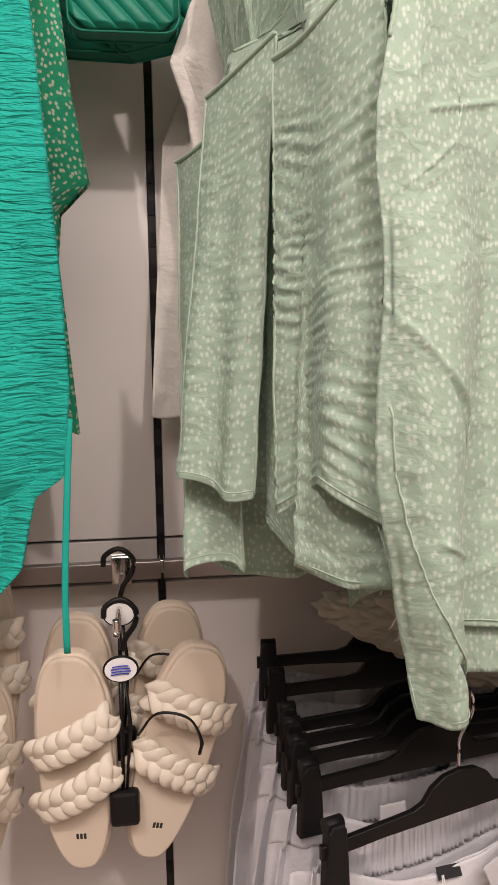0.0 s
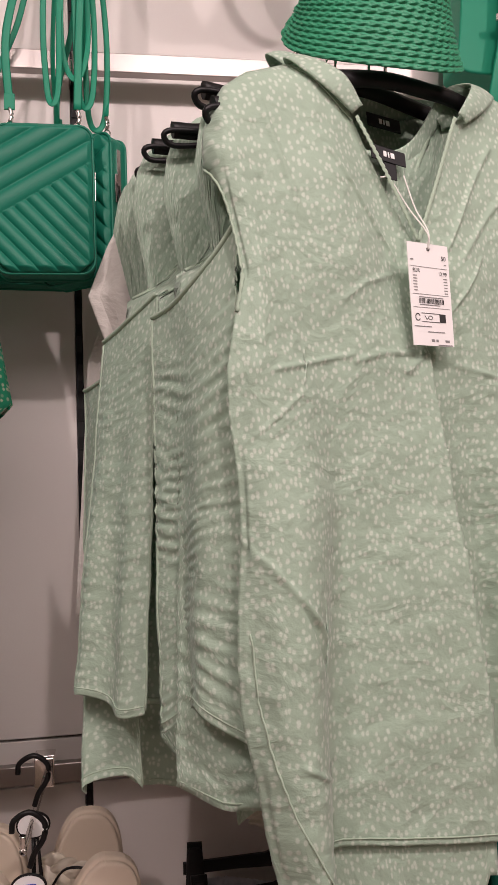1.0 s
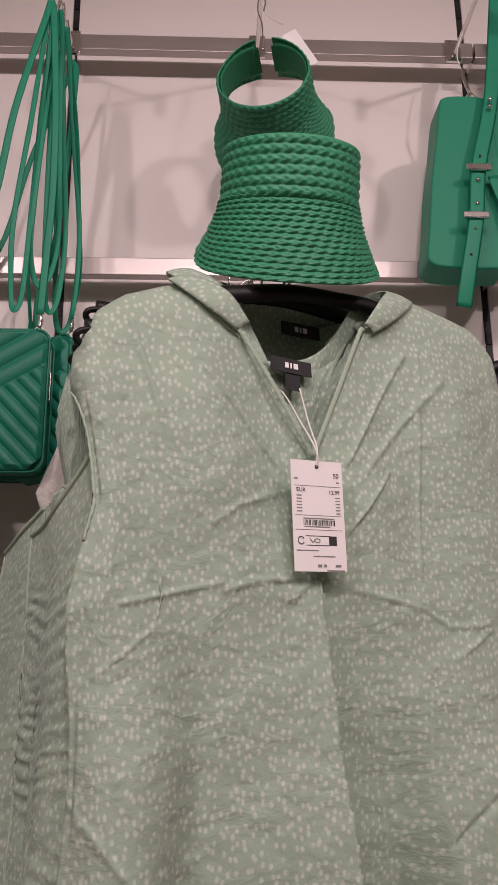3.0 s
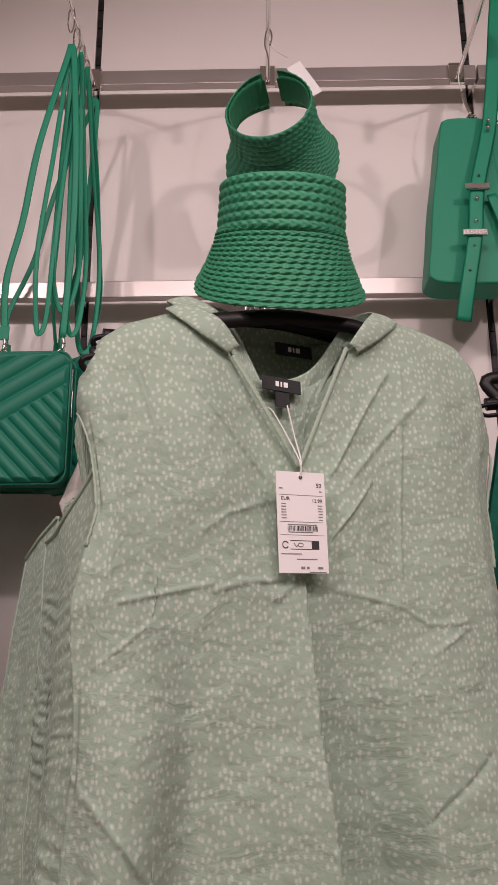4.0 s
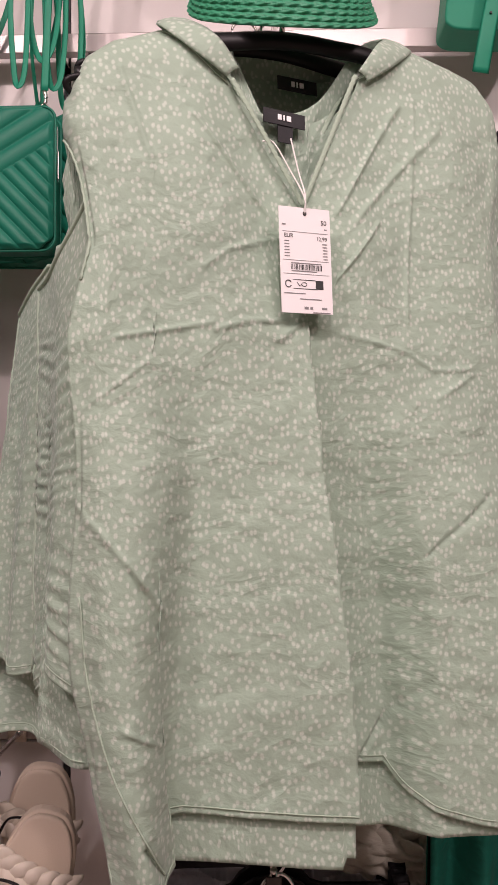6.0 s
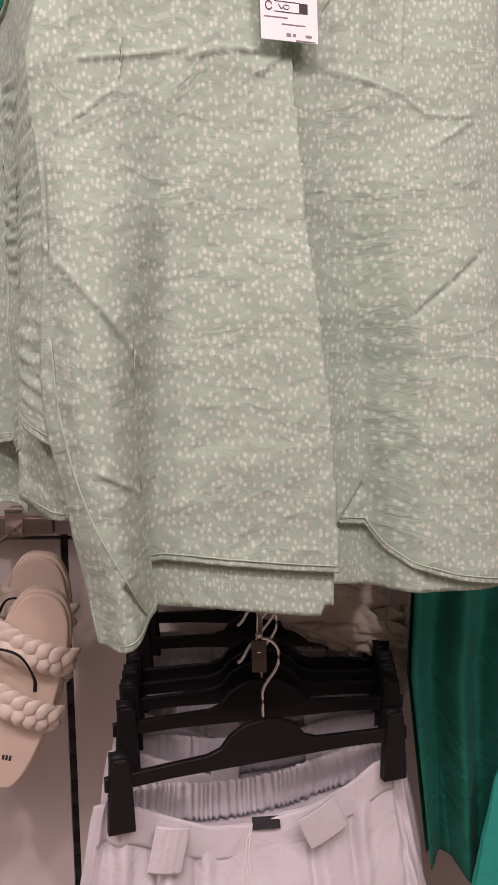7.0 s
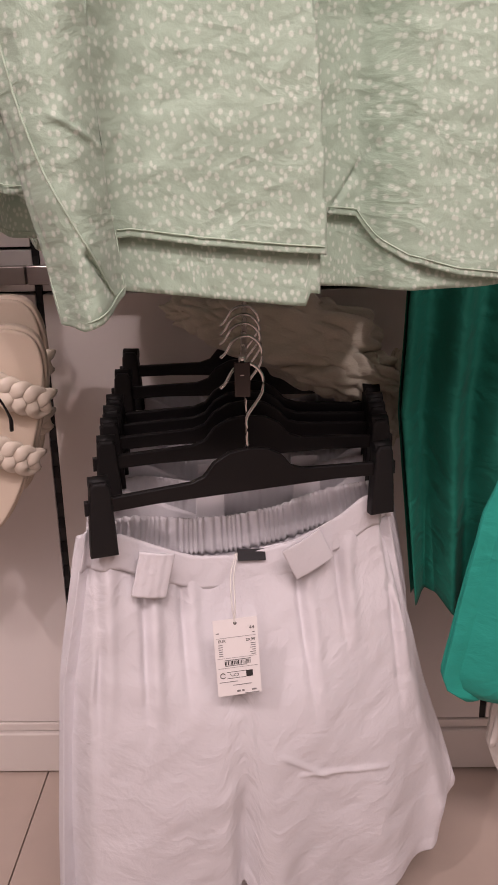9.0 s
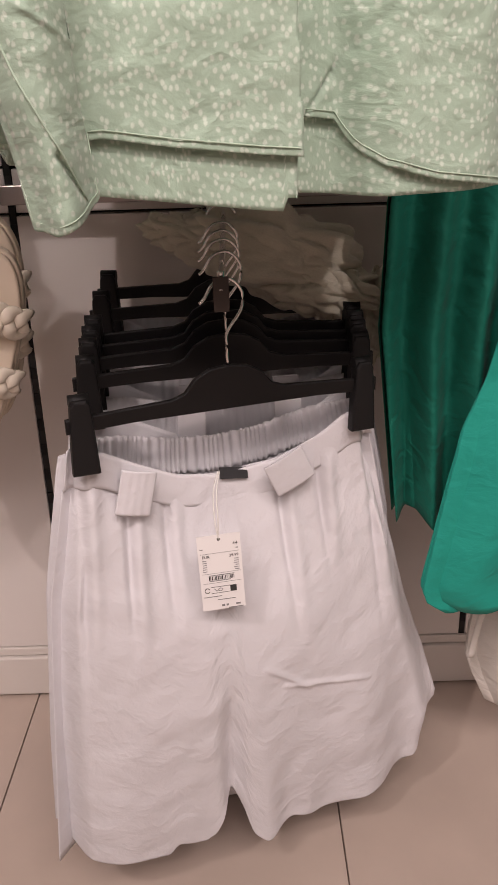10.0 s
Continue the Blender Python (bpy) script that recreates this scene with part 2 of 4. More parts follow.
def slab_part(name, outline, y0, y1, mat, parent, bevel=0.0, label=""):
    """An outline in x and z, pushed through from y0 to y1, with rounded rims."""
    bm = bmesh.new()
    f = bm.faces.new([bm.verts.new((x, y0, z)) for x, z in outline])
    r = bmesh.ops.extrude_face_region(bm, geom=[f])
    bmesh.ops.translate(bm, verts=[v for v in r["geom"] if isinstance(v, bmesh.types.BMVert)], vec=(0, y1 - y0, 0))
    bmesh.ops.recalc_face_normals(bm, faces=bm.faces)
    if bevel:
        es = [e for e in bm.edges if abs(e.verts[0].co.y - e.verts[1].co.y) < 1e-6 and len(e.link_faces) == 2]
        bmesh.ops.bevel(bm, geom=es, offset=bevel, segments=3, affect="EDGES", profile=0.5)
    return part(name, bm, mat, parent, label)


def curve(points, n=40):
    """A smooth line through points (Catmull-Rom)."""
    p = [Vector(q) for q in points]
    p = [p[0] * 2 - p[1]] + p + [p[-1] * 2 - p[-2]]
    out = []
    k = len(p) - 3
    for i in range(n):
        s = i / (n - 1) * k
        j = min(int(s), k - 1)
        f = s - j
        a, b, c, d = p[j:j + 4]
        out.append(0.5 * (2 * b + (c - a) * f + (2 * a - 5 * b + 4 * c - d) * f ** 2 + (3 * b - a - 3 * c + d) * f ** 3))
    return [tuple(q) for q in out]


def waves(x, z, seed, scale, n=7, stretch=1.0):
    """Irregular soft wrinkles as a sum of waves of random heading."""
    r = np.random.RandomState(seed)
    out = np.zeros_like(x)
    for i in range(n):
        a, f, p = r.uniform(0, math.pi), scale * r.uniform(0.5, 1.8), r.uniform(0, 6.28)
        out += np.sin((x * math.cos(a) + z * math.sin(a) * stretch) * f + p + 1.2 * np.sin((z * math.cos(a) - x * math.sin(a)) * f * 0.45 + p * 2)) / n
    return out


def crease(x, z, a, b, width, height):
    """A pressed-in fold line from a to b."""
    ax, az, bx, bz = *a, *b
    lx, lz = bx - ax, bz - az
    s = np.clip(((x - ax) * lx + (z - az) * lz) / (lx * lx + lz * lz), 0, 1)
    d = np.hypot(x - ax - s * lx, z - az - s * lz)
    return height * np.exp(-(d / width) ** 2) * np.clip(1.2 - np.abs(s - 0.5) * 1.2, 0.3, 1)


def step(a, b, v):
    s = np.clip((v - a) / (b - a), 0, 1)
    return s * s * (3 - 2 * s)


# ---- the setting ----
WALL_Y, SLOTS = 1.27, (-0.785, 0.03, 0.845, 1.66)


def structure(name, label, category):
    return thing(name, label, category, kind="structure")


wall = structure("wall_back", "white shop wall of painted panels between black slotted uprights", "wall")
for i, (x0, x1) in enumerate(zip((-1.6,) + SLOTS, SLOTS + (2.6,))):
    for z0, z1 in ((0.12, 0.985), (0.99, 1.06), (1.065, 2.262), (2.268, 3.2)):
        box_part("panel", (x0 + 0.0065, WALL_Y + (0.004 if z0 == 0.99 else 0), z0), (x1 - 0.0065, WALL_Y + 0.03, z1), M_WALL, wall, 0.0015)
box_part("backing", (-1.6, WALL_Y + 0.03, 0), (2.6, WALL_Y + 0.10, 3.2), M_SLOT, wall)
for x in SLOTS:
    up = structure("upright", "black slotted steel upright between the wall panels", "upright")
    box_part("channel", (x - 0.0055, WALL_Y + 0.002, 0.1), (x + 0.0055, WALL_Y + 0.028, 3.2), M_SLOT, up)
    bm = bmesh.new()
    for k in range(60):
        add_box(bm, (x - 0.0052, WALL_Y - 0.0005, 0.15 + k * 0.05), (x + 0.0052, WALL_Y + 0.002, 0.172 + k * 0.05))
    part("slot_web", bm, M_BLACKMAT, up)
base = structure("baseboard", "pale painted plinth board along the foot of the wall", "baseboard")
box_part("board", (-1.6, WALL_Y - 0.012, 0.006), (2.6, WALL_Y + 0.03, 0.098), M_PLINTH, base, 0.003)
box_part("ledge", (-1.6, WALL_Y - 0.004, 0.1), (2.6, WALL_Y + 0.03, 0.118), M_PLINTH, base, 0.002)

floor = structure("floor", "pinkish beige polished porcelain floor tiles with thin joints", "floor")
box_part("screed", (-1.7, -4.2, -0.06), (2.7, WALL_Y + 0.03, -0.008), M_GROUT, floor)
tile_mesh = None
for i in range(-3, 4):
    for j in range(-8, 2):
        x0, y0 = 0.552 + i * 0.6, 0.72 + j * 0.6
        if x0 > 2.6 or x0 < -1.75 or y0 > 1.25:
            continue
        if tile_mesh is None:
            t0 = box_part("tile", (0.0012, 0.0012, -0.008), (0.5988, 0.5988, 0.0), M_TILE, floor, 0.001)
            tile_mesh = t0.data
        else:
            t0 = new("tile", tile_mesh)
            t0.parent = floor
        t0.location = (x0, y0, 0)

# Unseen walls added round the sales floor; they shape reflections and bounce light.
for name, lo, hi in (("closing_wall_left", (-1.7, -4.3, 0), (-1.6, WALL_Y + 0.1, 3.2)), ("closing_wall_right", (2.6, -4.3, 0), (2.7, WALL_Y + 0.1, 3.2)),
                     ("closing_wall_behind", (-1.7, -4.4, 0), (2.7, -4.3, 3.2))):
    w = structure(name, "plain grey-brown wall out of view, standing in for the shop interior", "wall")
    box_part("face", lo, hi, M_ROOM, w)
# Unseen slab that closes the room above; it carries no lamps.
ceil = structure("ceiling", "pale painted slab closing the shop overhead, out of view", "ceiling")
box_part("slab", (-1.7, -4.4, 3.2), (2.7, WALL_Y + 0.1, 3.3), M_CEIL, ceil)


# ---- rails and prongs ----
def rail(z0, z1, label):
    r = thing("display_rail", label, "rail", group="wall rails")
    for x0, x1 in zip((-1.58,) + SLOTS, SLOTS + (2.58,)):
        box_part("bar", (x0 + 0.002, 1.205, z0), (x1 - 0.002, 1.225, z1), M_STEEL, r, 0.0015)
    for x in SLOTS:
        box_part("bracket", (x - 0.004, 1.2255, z0 + 0.004), (x + 0.004, 1.2735, z1 - 0.004), M_CHROME, r, 0.001)
    return r


rail(2.694, 2.729, "polished steel top rail across the wall")
rail(2.203, 2.238, "polished steel middle rail across the wall")
rail(1.009, 1.039, "polished steel lower rail across the wall")


def prong(x, z, length, label, drop=0.0, plate=True, rod=0.0045):
    """A face-out arm hooked on a rail: saddle, rod, turned-up end with a flat plate."""
    p = thing("display_prong", label, "prong", group="wall prongs")
    box_part("saddle", (x - 0.016, 1.196, z - 0.012), (x + 0.016, 1.2045, z + 0.034), M_CHROME, p, 0.002)
    box_part("saddle_cap", (x - 0.016, 1.196, z + 0.0335), (x + 0.016, 1.232, z + 0.0375), M_CHROME, p, 0.001)
    y1 = 1.2 - length
    lead = [(x, 1.185, z - drop * 0.3), (x, 1.165, z - drop * 0.9), (x, 1.13, z - drop)] if drop > 0.1 else [(x, 1.13, z - drop * 0.17)]
    tube_part("rod", curve([(x, 1.199, z), *lead, (x, 1.2 - length * 0.5, z - drop * (1 if drop > 0.1 else 0.5)), (x, y1 + 0.012, z - drop), (x, y1 + 0.002, z - drop + 0.006), (x, y1, z - drop + 0.022)], 30), rod, M_CHROME, p, 10)
    if plate:
        box_part("end_plate", (x - 0.0095, y1 - 0.0075, z - drop - 0.026), (x + 0.0095, y1 - 0.0052, z - drop + 0.016), M_DARK_PLATE, p, 0.0008)
    return p


# ---- blouses ----
def interp(v, pairs):
    xs, ys = zip(*pairs)
    return np.interp(v, xs, ys)


def smooth_interp(v, pairs, k=0.02):
    return sum(interp(v + d * k, pairs) for d in (-1, -0.5, 0, 0.5, 1)) / 5


Z0 = 1.90


def arm_hanger(parent_label, m, width=0.245, group="blouse hangers"):
    """A black plastic shirt hanger with sloping arms, notches and a steel hook; origin below the hook."""
    h = thing("hanger", parent_label, "hanger", m, group)
    bm = bmesh.new()
    arm = curve([(-width, 0.024, -0.046), (-width * 0.8, 0.026, -0.040), (-0.115, 0.028, -0.005), (-0.06, 0.028, 0.004), (0, 0.028, 0.009), (0.06, 0.028, 0.004), (0.115, 0.028, -0.005), (width * 0.8, 0.026, -0.040), (width, 0.024, -0.046)], 44)
    add_tube(bm, arm, 0.0105, 10, 0.6, up=(0, 1, 0))
    part("crossarm", bm, M_BLACK, h)
    for s in (-1, 1):
        tube_part("end_loop", curve([(s * (width - 0.03), 0.018, -0.046), (s * (width + 0.006), 0.018, -0.05), (s * (width + 0.011), 0.022, -0.058), (s * (width - 0.005), 0.026, -0.064), (s * (width - 0.06), 0.026, -0.054)], 16), 0.0036, M_BLACK, h, 8)
    tube_part("hook", curve([(0, 0.028, 0.011), (0, 0.012, 0.075), (0.012, 0, 0.092), (0.016, 0, 0.108), (0, 0, 0.124), (-0.016, 0, 0.112), (-0.017, 0, 0.1)], 26), 0.0019, M_CHROME, h, 8)
    return h


def lift(x, z):
    """The right shoulder hangs higher on the tilted hanger."""
    return 0.032 * (1 - np.exp(-np.clip(x, 0, 1) / 0.06)) * step(1.55, 1.85, z)


def blouse(label, m, seed, nu=90, nv=120, full=False, left=1.0, right=1.0, dz=0.0, ruch=0.0):
    """A sleeveless dotted blouse with V neck: front and back panels, neckband, placket edges and hem seams."""
    b = thing("blouse", label, "blouse", m, "mint blouses")
    rng = random.Random(seed)
    s = np.linspace(-1, 1, nu)
    v = np.linspace(0, 1, nv)
    top = smooth_interp(s, [(-1, 1.765), (-0.985, 1.80), (-0.95, 1.835), (-0.9, 1.857), (-0.79, 1.878), (-0.5, 1.908), (-0.46, 1.900), (-0.32, 1.846), (0.0, 1.722), (0.012, 1.722), (0.28, 1.852), (0.46, 1.902), (0.5, 1.912), (0.79, 1.893), (0.9, 1.884), (0.95, 1.865), (0.985, 1.835), (1, 1.79)], 0.006)
    if full:
        low = interp(s, [(-1, 1.085), (-0.985, 1.05), (-0.93, 1.046), (-0.78, 1.058), (-0.70, 1.068), (-0.685, 1.072), (-0.68, 1.118), (-0.62, 1.119), (-0.34, 1.110), (0.12, 1.099), (0.133, 1.1), (0.142, 1.134), (0.35, 1.128), (0.405, 1.10), (0.46, 1.085), (0.6, 1.072), (0.93, 1.06), (1, 1.058)])
    else:
        low = interp(s, [(-1, 1.10), (-0.9, 1.07 + rng.uniform(-0.02, 0.02)), (-0.5, 1.08), (0, 1.09), (0.6, 1.075), (1, 1.1)]) + dz
    Z = top[None, :] + (low - top)[None, :] * v[:, None]
    Wl = interp(Z, [(1.04, 0.198), (1.09, 0.205), (1.15, 0.222), (1.25, 0.236), (1.4, 0.238), (1.5, 0.237), (1.57, 0.238), (1.66, 0.223), (1.72, 0.231), (1.78, 0.243), (1.9, 0.243)])
    Wr = interp(Z, [(1.04, 0.30), (1.3, 0.288), (1.5, 0.268), (1.61, 0.256), (1.69, 0.256), (1.76, 0.276), (1.84, 0.272), (1.9, 0.252)])
    if not full:
        flare = 1 + (left - 1) * step(1.75, 1.15, Z)
        Wl = interp(Z, [(1.04, 0.275), (1.2, 0.272), (1.4, 0.262), (1.57, 0.258), (1.645, 0.252), (1.668, 0.212), (1.70, 0.184), (1.76, 0.165), (1.82, 0.164), (1.87, 0.172), (1.9, 0.176)]) * flare
        Wr = Wr * right
    X = np.where(s[None, :] < 0, s[None, :] * Wl, s[None, :] * Wr)
    under = top[None, :] - Z
    Y = 0.026 * np.exp(-under / 0.018) * step(0.41, 0.5, np.abs(s))[None, :] - 0.012 * step(0.0, 0.2, under)
    turn = 0.010 if full else 0.05
    Y += turn * step(0.9 if full else 0.86, 1.0, np.abs(s)[None, :]) * step(1.9, 1.7, Z)
    wrap = np.sign(s)[None, :] * turn * step(0.86, 1.0, np.abs(s)[None, :]) * step(1.9, 1.7, Z)
    g = step(1.70, 1.22, Z)
    if full:
        xa = interp(Z, [(1.1, -0.147), (1.28, -0.14), (1.45, -0.125), (1.6, -0.13)])
        xb = interp(Z, [(1.1, 0.037), (1.24, 0.029), (1.44, 0.010), (1.6, 0.003)])
        xc = interp(Z, [(1.1, 0.10), (1.3, 0.095), (1.47, 0.062), (1.6, 0.04)])
        fold = np.where(X < xa, -0.034 * np.sin(np.clip((X + Wl) / (xa + Wl), 0, 1) * math.pi) ** 1.0 + 0.016 * np.clip((X + Wl) / (xa + Wl), 0, 1) ** 3,
                np.where(X < xb, 0.016 - 0.05 * np.clip((X - xa) / (xb - xa), 0, 1) ** 1.2,
                np.where(X < xc, 0.042, 0.042 - 0.068 * step(0, 1, np.clip((X - xc) / 0.05, 0, 1)) + 0.012 * np.sin((X - xc) * 40))))
        Y += fold * g
        near = np.exp(-((X - xa) / 0.018) ** 2)
        pad = np.pad(Y, ((0, 0), (6, 6)), mode="edge")
        Y = Y * (1 - near) + near * sum(pad[:, k:k + nu] for k in range(13)) / 13
        # soft chest drape from the shoulders
        Y += 0.006 * step(1.9, 1.75, Z) * np.sin(X * 42 + Z * 9) * step(1.5, 1.7, Z)
        for (a, c, w, h) in (((-0.20, 1.569), (-0.10, 1.591), 0.004, -0.0045), ((-0.10, 1.583), (-0.065, 1.594), 0.0035, -0.0045), ((-0.065, 1.594), (-0.022, 1.596), 0.0035, -0.0045),
                             ((-0.112, 1.645), (-0.085, 1.664), 0.0035, -0.004), ((-0.085, 1.664), (-0.03, 1.684), 0.0035, -0.0045), ((0.045, 1.587), (0.12, 1.569), 0.0035, -0.004),
                             ((0.12, 1.569), (0.15, 1.552), 0.003, -0.004), ((0.15, 1.552), (0.20, 1.556), 0.0035, -0.005), ((0.15, 1.52), (0.2, 1.55), 0.0035, -0.004), ((-0.228, 1.502), (-0.165, 1.551), 0.0025, -0.003),
                             ((0.13, 1.35), (0.205, 1.415), 0.004, 0.006), ((0.065, 1.12), (0.14, 1.222), 0.0045, 0.007), ((0.14, 1.222), (0.16, 1.29), 0.004, 0.003), ((0.035, 1.64), (0.09, 1.70), 0.004, -0.004),
                             ((-0.235, 1.41), (-0.145, 1.30), 0.006, -0.006), ((-0.205, 1.38), (-0.15, 1.27), 0.004, 0.004), ((-0.20, 1.215), (-0.145, 1.185), 0.004, -0.005), ((0.07, 1.49), (0.17, 1.475), 0.002, -0.0015),
                             ((-0.12, 1.53), (-0.03, 1.505), 0.002, -0.001), ((0.0, 1.60), (-0.035, 1.575), 0.003, -0.004), ((0.03, 1.44), (0.11, 1.40), 0.002, -0.001),
                             ((-0.178, 1.108), (-0.152, 1.066), 0.005, 0.014), ((-0.12, 1.80), (-0.03, 1.70), 0.006, -0.005), ((0.12, 1.82), (0.04, 1.71), 0.006, -0.005), ((0.17, 1.80), (0.06, 1.70), 0.007, -0.004), ((0.14, 1.83), (0.12, 1.60), 0.004, -0.003), ((-0.19, 1.84), (-0.16, 1.74), 0.006, -0.004)):
            Y += crease(X, Z, a, c, w * 0.5, h * 0.85) * (1 - near * step(1.52, 1.4, Z))
        Y += 0.0040 * waves(X, Z, seed, 38, 8) + 0.0010 * waves(X, Z, seed + 5, 160, 9) * (0.4 + step(1.5, 1.15, Z)) + 0.0005 * waves(X, Z, seed + 9, 330, 9)
        X = X + 0.004 * np.sin(Z * 23) * (np.abs(s)[None, :] > 0.97)
    else:
        ph, fr = rng.uniform(0, 6), rng.uniform(45, 62)
        Y += 0.026 * g * np.sin(X * fr + ph + 1.5 * np.sin(Z * 5)) * step(-1.1, -0.4, -np.abs(s)[None, :])
        Y += 0.005 * waves(X, Z, seed, 60, 8) + 0.0024 * waves(X, Z, seed + 3, 180, 8)
        Y += ruch * 0.0038 * np.sin(Z * 330 + X * 60 + 6 * waves(X, Z, seed + 2, 36, 6)) * (0.6 + 0.6 * waves(X, Z, seed + 7, 40, 5)) * step(-0.25, -0.6, s)[None, :]
    raise_front = lift(X, Z) if full else 0
    sheet("front_panel", np.stack([X, Y, Z + raise_front - Z0], 2), M_DOT, b, planar=wrap if full else None)
    # back panel, a little longer, with a shallow neck
    dip = 0.038 if full else -0.022
    nb, mb = max(40, nu // 2), max(50, nv // 2)
    s2, v2 = np.linspace(-1, 1, nb), np.linspace(0, 1, mb)
    top2 = smooth_interp(s2, [(-1, 1.77), (-0.95, 1.835), (-0.79, 1.876), (-0.5, 1.906), (-0.42, 1.892), (-0.3, 1.872 - dip), (-0.2, 1.868 - dip), (0.2, 1.868 - dip), (0.3, 1.872 - dip), (0.42, 1.894), (0.5, 1.91), (0.79, 1.891), (0.95, 1.862), (1, 1.79)], 0.01)
    low2 = interp(s2, [(-1, 1.06), (-0.72, 1.072), (0.085, 1.052), (0.095, 1.064), (0.5, 1.056), (1, 1.062)]) + dz * 0.5
    Zb = top2[None, :] + (low2 - top2)[None, :] * v2[:, None]
    Xb = np.where(s2[None, :] < 0, s2[None, :] * interp(Zb, [(1.04, 0.19), (1.25, 0.22), (1.5, 0.225), (1.66, 0.215), (1.78, 0.238)]) * (left if not full else 1), s2[None, :] * interp(Zb, [(1.04, 0.26), (1.5, 0.24), (1.66, 0.225), (1.78, 0.243)]))
    Yb = 0.046 + 0.006 * step(1.8, 1.9, Zb) + 0.014 * step(1.5, 1.1, Zb) * np.sin(Xb * 38 + seed) + 0.002 * waves(Xb, Zb, seed + 11, 70, 7)
    if full:
        near_hem = step(1.35, 1.12, Zb)
        order = np.argsort(X[-1])
        Yb = Yb * (1 - near_hem) + near_hem * (np.interp(Xb, X[-1][order], Y[-1][order]) + 0.009)
        Zb = Zb + lift(Xb, Zb)
    sheet("back_panel", np.stack([Xb, Yb, Zb - Z0], 2), M_DOT, b)
    # neckband round the back of the neck, down to the placket
    outer = [(-0.082, -0.0045, 1.846), (-0.116, -0.005, 1.866), (-0.150, 0.014, 1.897), (-0.118, 0.044, 1.894), (-0.05, 0.052, 1.854 - dip), (0, 0.054, 1.848 - dip)]
    inner = [(-0.070, -0.0065, 1.856), (-0.093, -0.005, 1.886), (-0.120, 0.022, 1.911), (-0.094, 0.036, 1.906), (-0.046, 0.044, 1.885 - dip), (0, 0.046, 1.88 - dip)]
    rows = []
    for line in (outer, inner):
        whole = line + [(-x, y, z + (float(lift(-x, z)) if full else 0.006)) for x, y, z in line[-2::-1]]
        rows.append(np.array(curve(whole, 80)) - (0, 0, Z0))
    grid = np.stack([rows[0] + (rows[1] - rows[0]) * f + np.array([0, -0.002 * math.sin(f * 3.14), 0.001 * math.sin(f * 3.14)]) for f in np.linspace(0, 1, 9)], 0)
    sheet("neckband", grid[::-1], M_DOT, b, 0.0016)
    # stitched edges of the V
    for side, x1, z1 in ((-1, -0.076, 1.845), (1, 0.068, 1.853)):
        line = [(x1 + (0.002 - x1) * f, -0.004 - 0.002 * math.sin(f * 3.14), z1 + (1.722 - z1) * f - Z0) for f in np.linspace(0, 1, 70)]
        if full:
            line = [(x, y, z + float(lift(x, z + Z0))) for x, y, z in line]
        pts = [(x + 0.0004 * math.sin(i * 1.9), y - 0.0004 * math.sin(i * 1.9), z) for i, (x, y, z) in enumerate(line)]
        tube_part("placket_edge", pts, 0.0027, M_SEAM, b, 8, 0.35, (0, 1, 0))
    if full:
        for line in ([(-0.078, 1.842), (-0.10, 1.856), (-0.125, 1.878), (-0.147, 1.896)], [(0.07, 1.85), (0.095, 1.864), (0.118, 1.886), (0.135, 1.909)]):
            pts = []
            for x, z, *_ in curve([(x, z, 0) for x, z in line], 24):
                i, j = np.unravel_index(np.argmin((X - x) ** 2 + (Z - z) ** 2), X.shape)
                pts.append((x, Y[i, j] - 0.0015, z + float(lift(x, z)) - Z0))
            tube_part("collar_seam", pts, 0.0008, M_SEAM, b, 6)
        pts = []
        for x, z, *_ in curve([(-0.232, 1.33, 0), (-0.225, 1.25, 0), (-0.205, 1.17, 0), (-0.17, 1.10, 0), (-0.153, 1.072, 0)], 50):
            i, j = np.unravel_index(np.argmin((X - x) ** 2 + (Z - z) ** 2), X.shape)
            pts.append((x, Y[i, j] - 0.0015, z - Z0))
        tube_part("side_seam", pts, 0.001, M_SEAM, b, 6)
    # hem seam
    hem = [(X[-1, i], Y[-1, i] - 0.001, Z[-1, i] - Z0 + 0.007) for i in range(0, nu, 2)]
    tube_part("hem_seam", hem, 0.0007, M_SEAM, b, 6, 0.8, (0, 1, 0))
    for side, k in ((-1, 0), (1, nu - 1)):
        edge = [(X[i, k] - 0.0005 * side, Y[i, k] - 0.001, Z[i, k] - Z0) for i in range(0, nv, 2) if (1.62 if full else 1.645) < Z[i, k] < (1.80 if full else 1.86)]
        if len(edge) > 3:
            tube_part("armhole_binding", [(p[0], p[1] + 0.0006 * math.sin(j * 2.5), p[2]) for j, p in enumerate(edge)], 0.0022 if full else 0.0038, M_SEAM, b, 8, 0.6)
    return b


def neck_label(x, y, z, w, h, parent, tilt=0.0):
    box_part("neck_label", (-w / 2, -0.0006, -h / 2), (w / 2, 0.0006, h / 2), M_LABEL, parent, 0.0, pose(x, y, z, -8, tilt, 0), "black woven label with a small white mark")
    bm = bmesh.new()
    for k, (a, c) in enumerate(((-0.008, -0.0035), (-0.0015, 0.0005), (0.0025, 0.008))):
        add_box(bm, (a, -0.0016, -0.0035), (c, -0.0007, 0.0035), 0.0003, 1, pose(x, y, z, -8, tilt, 0))
    part("white_mark", bm, M_CARD, parent)


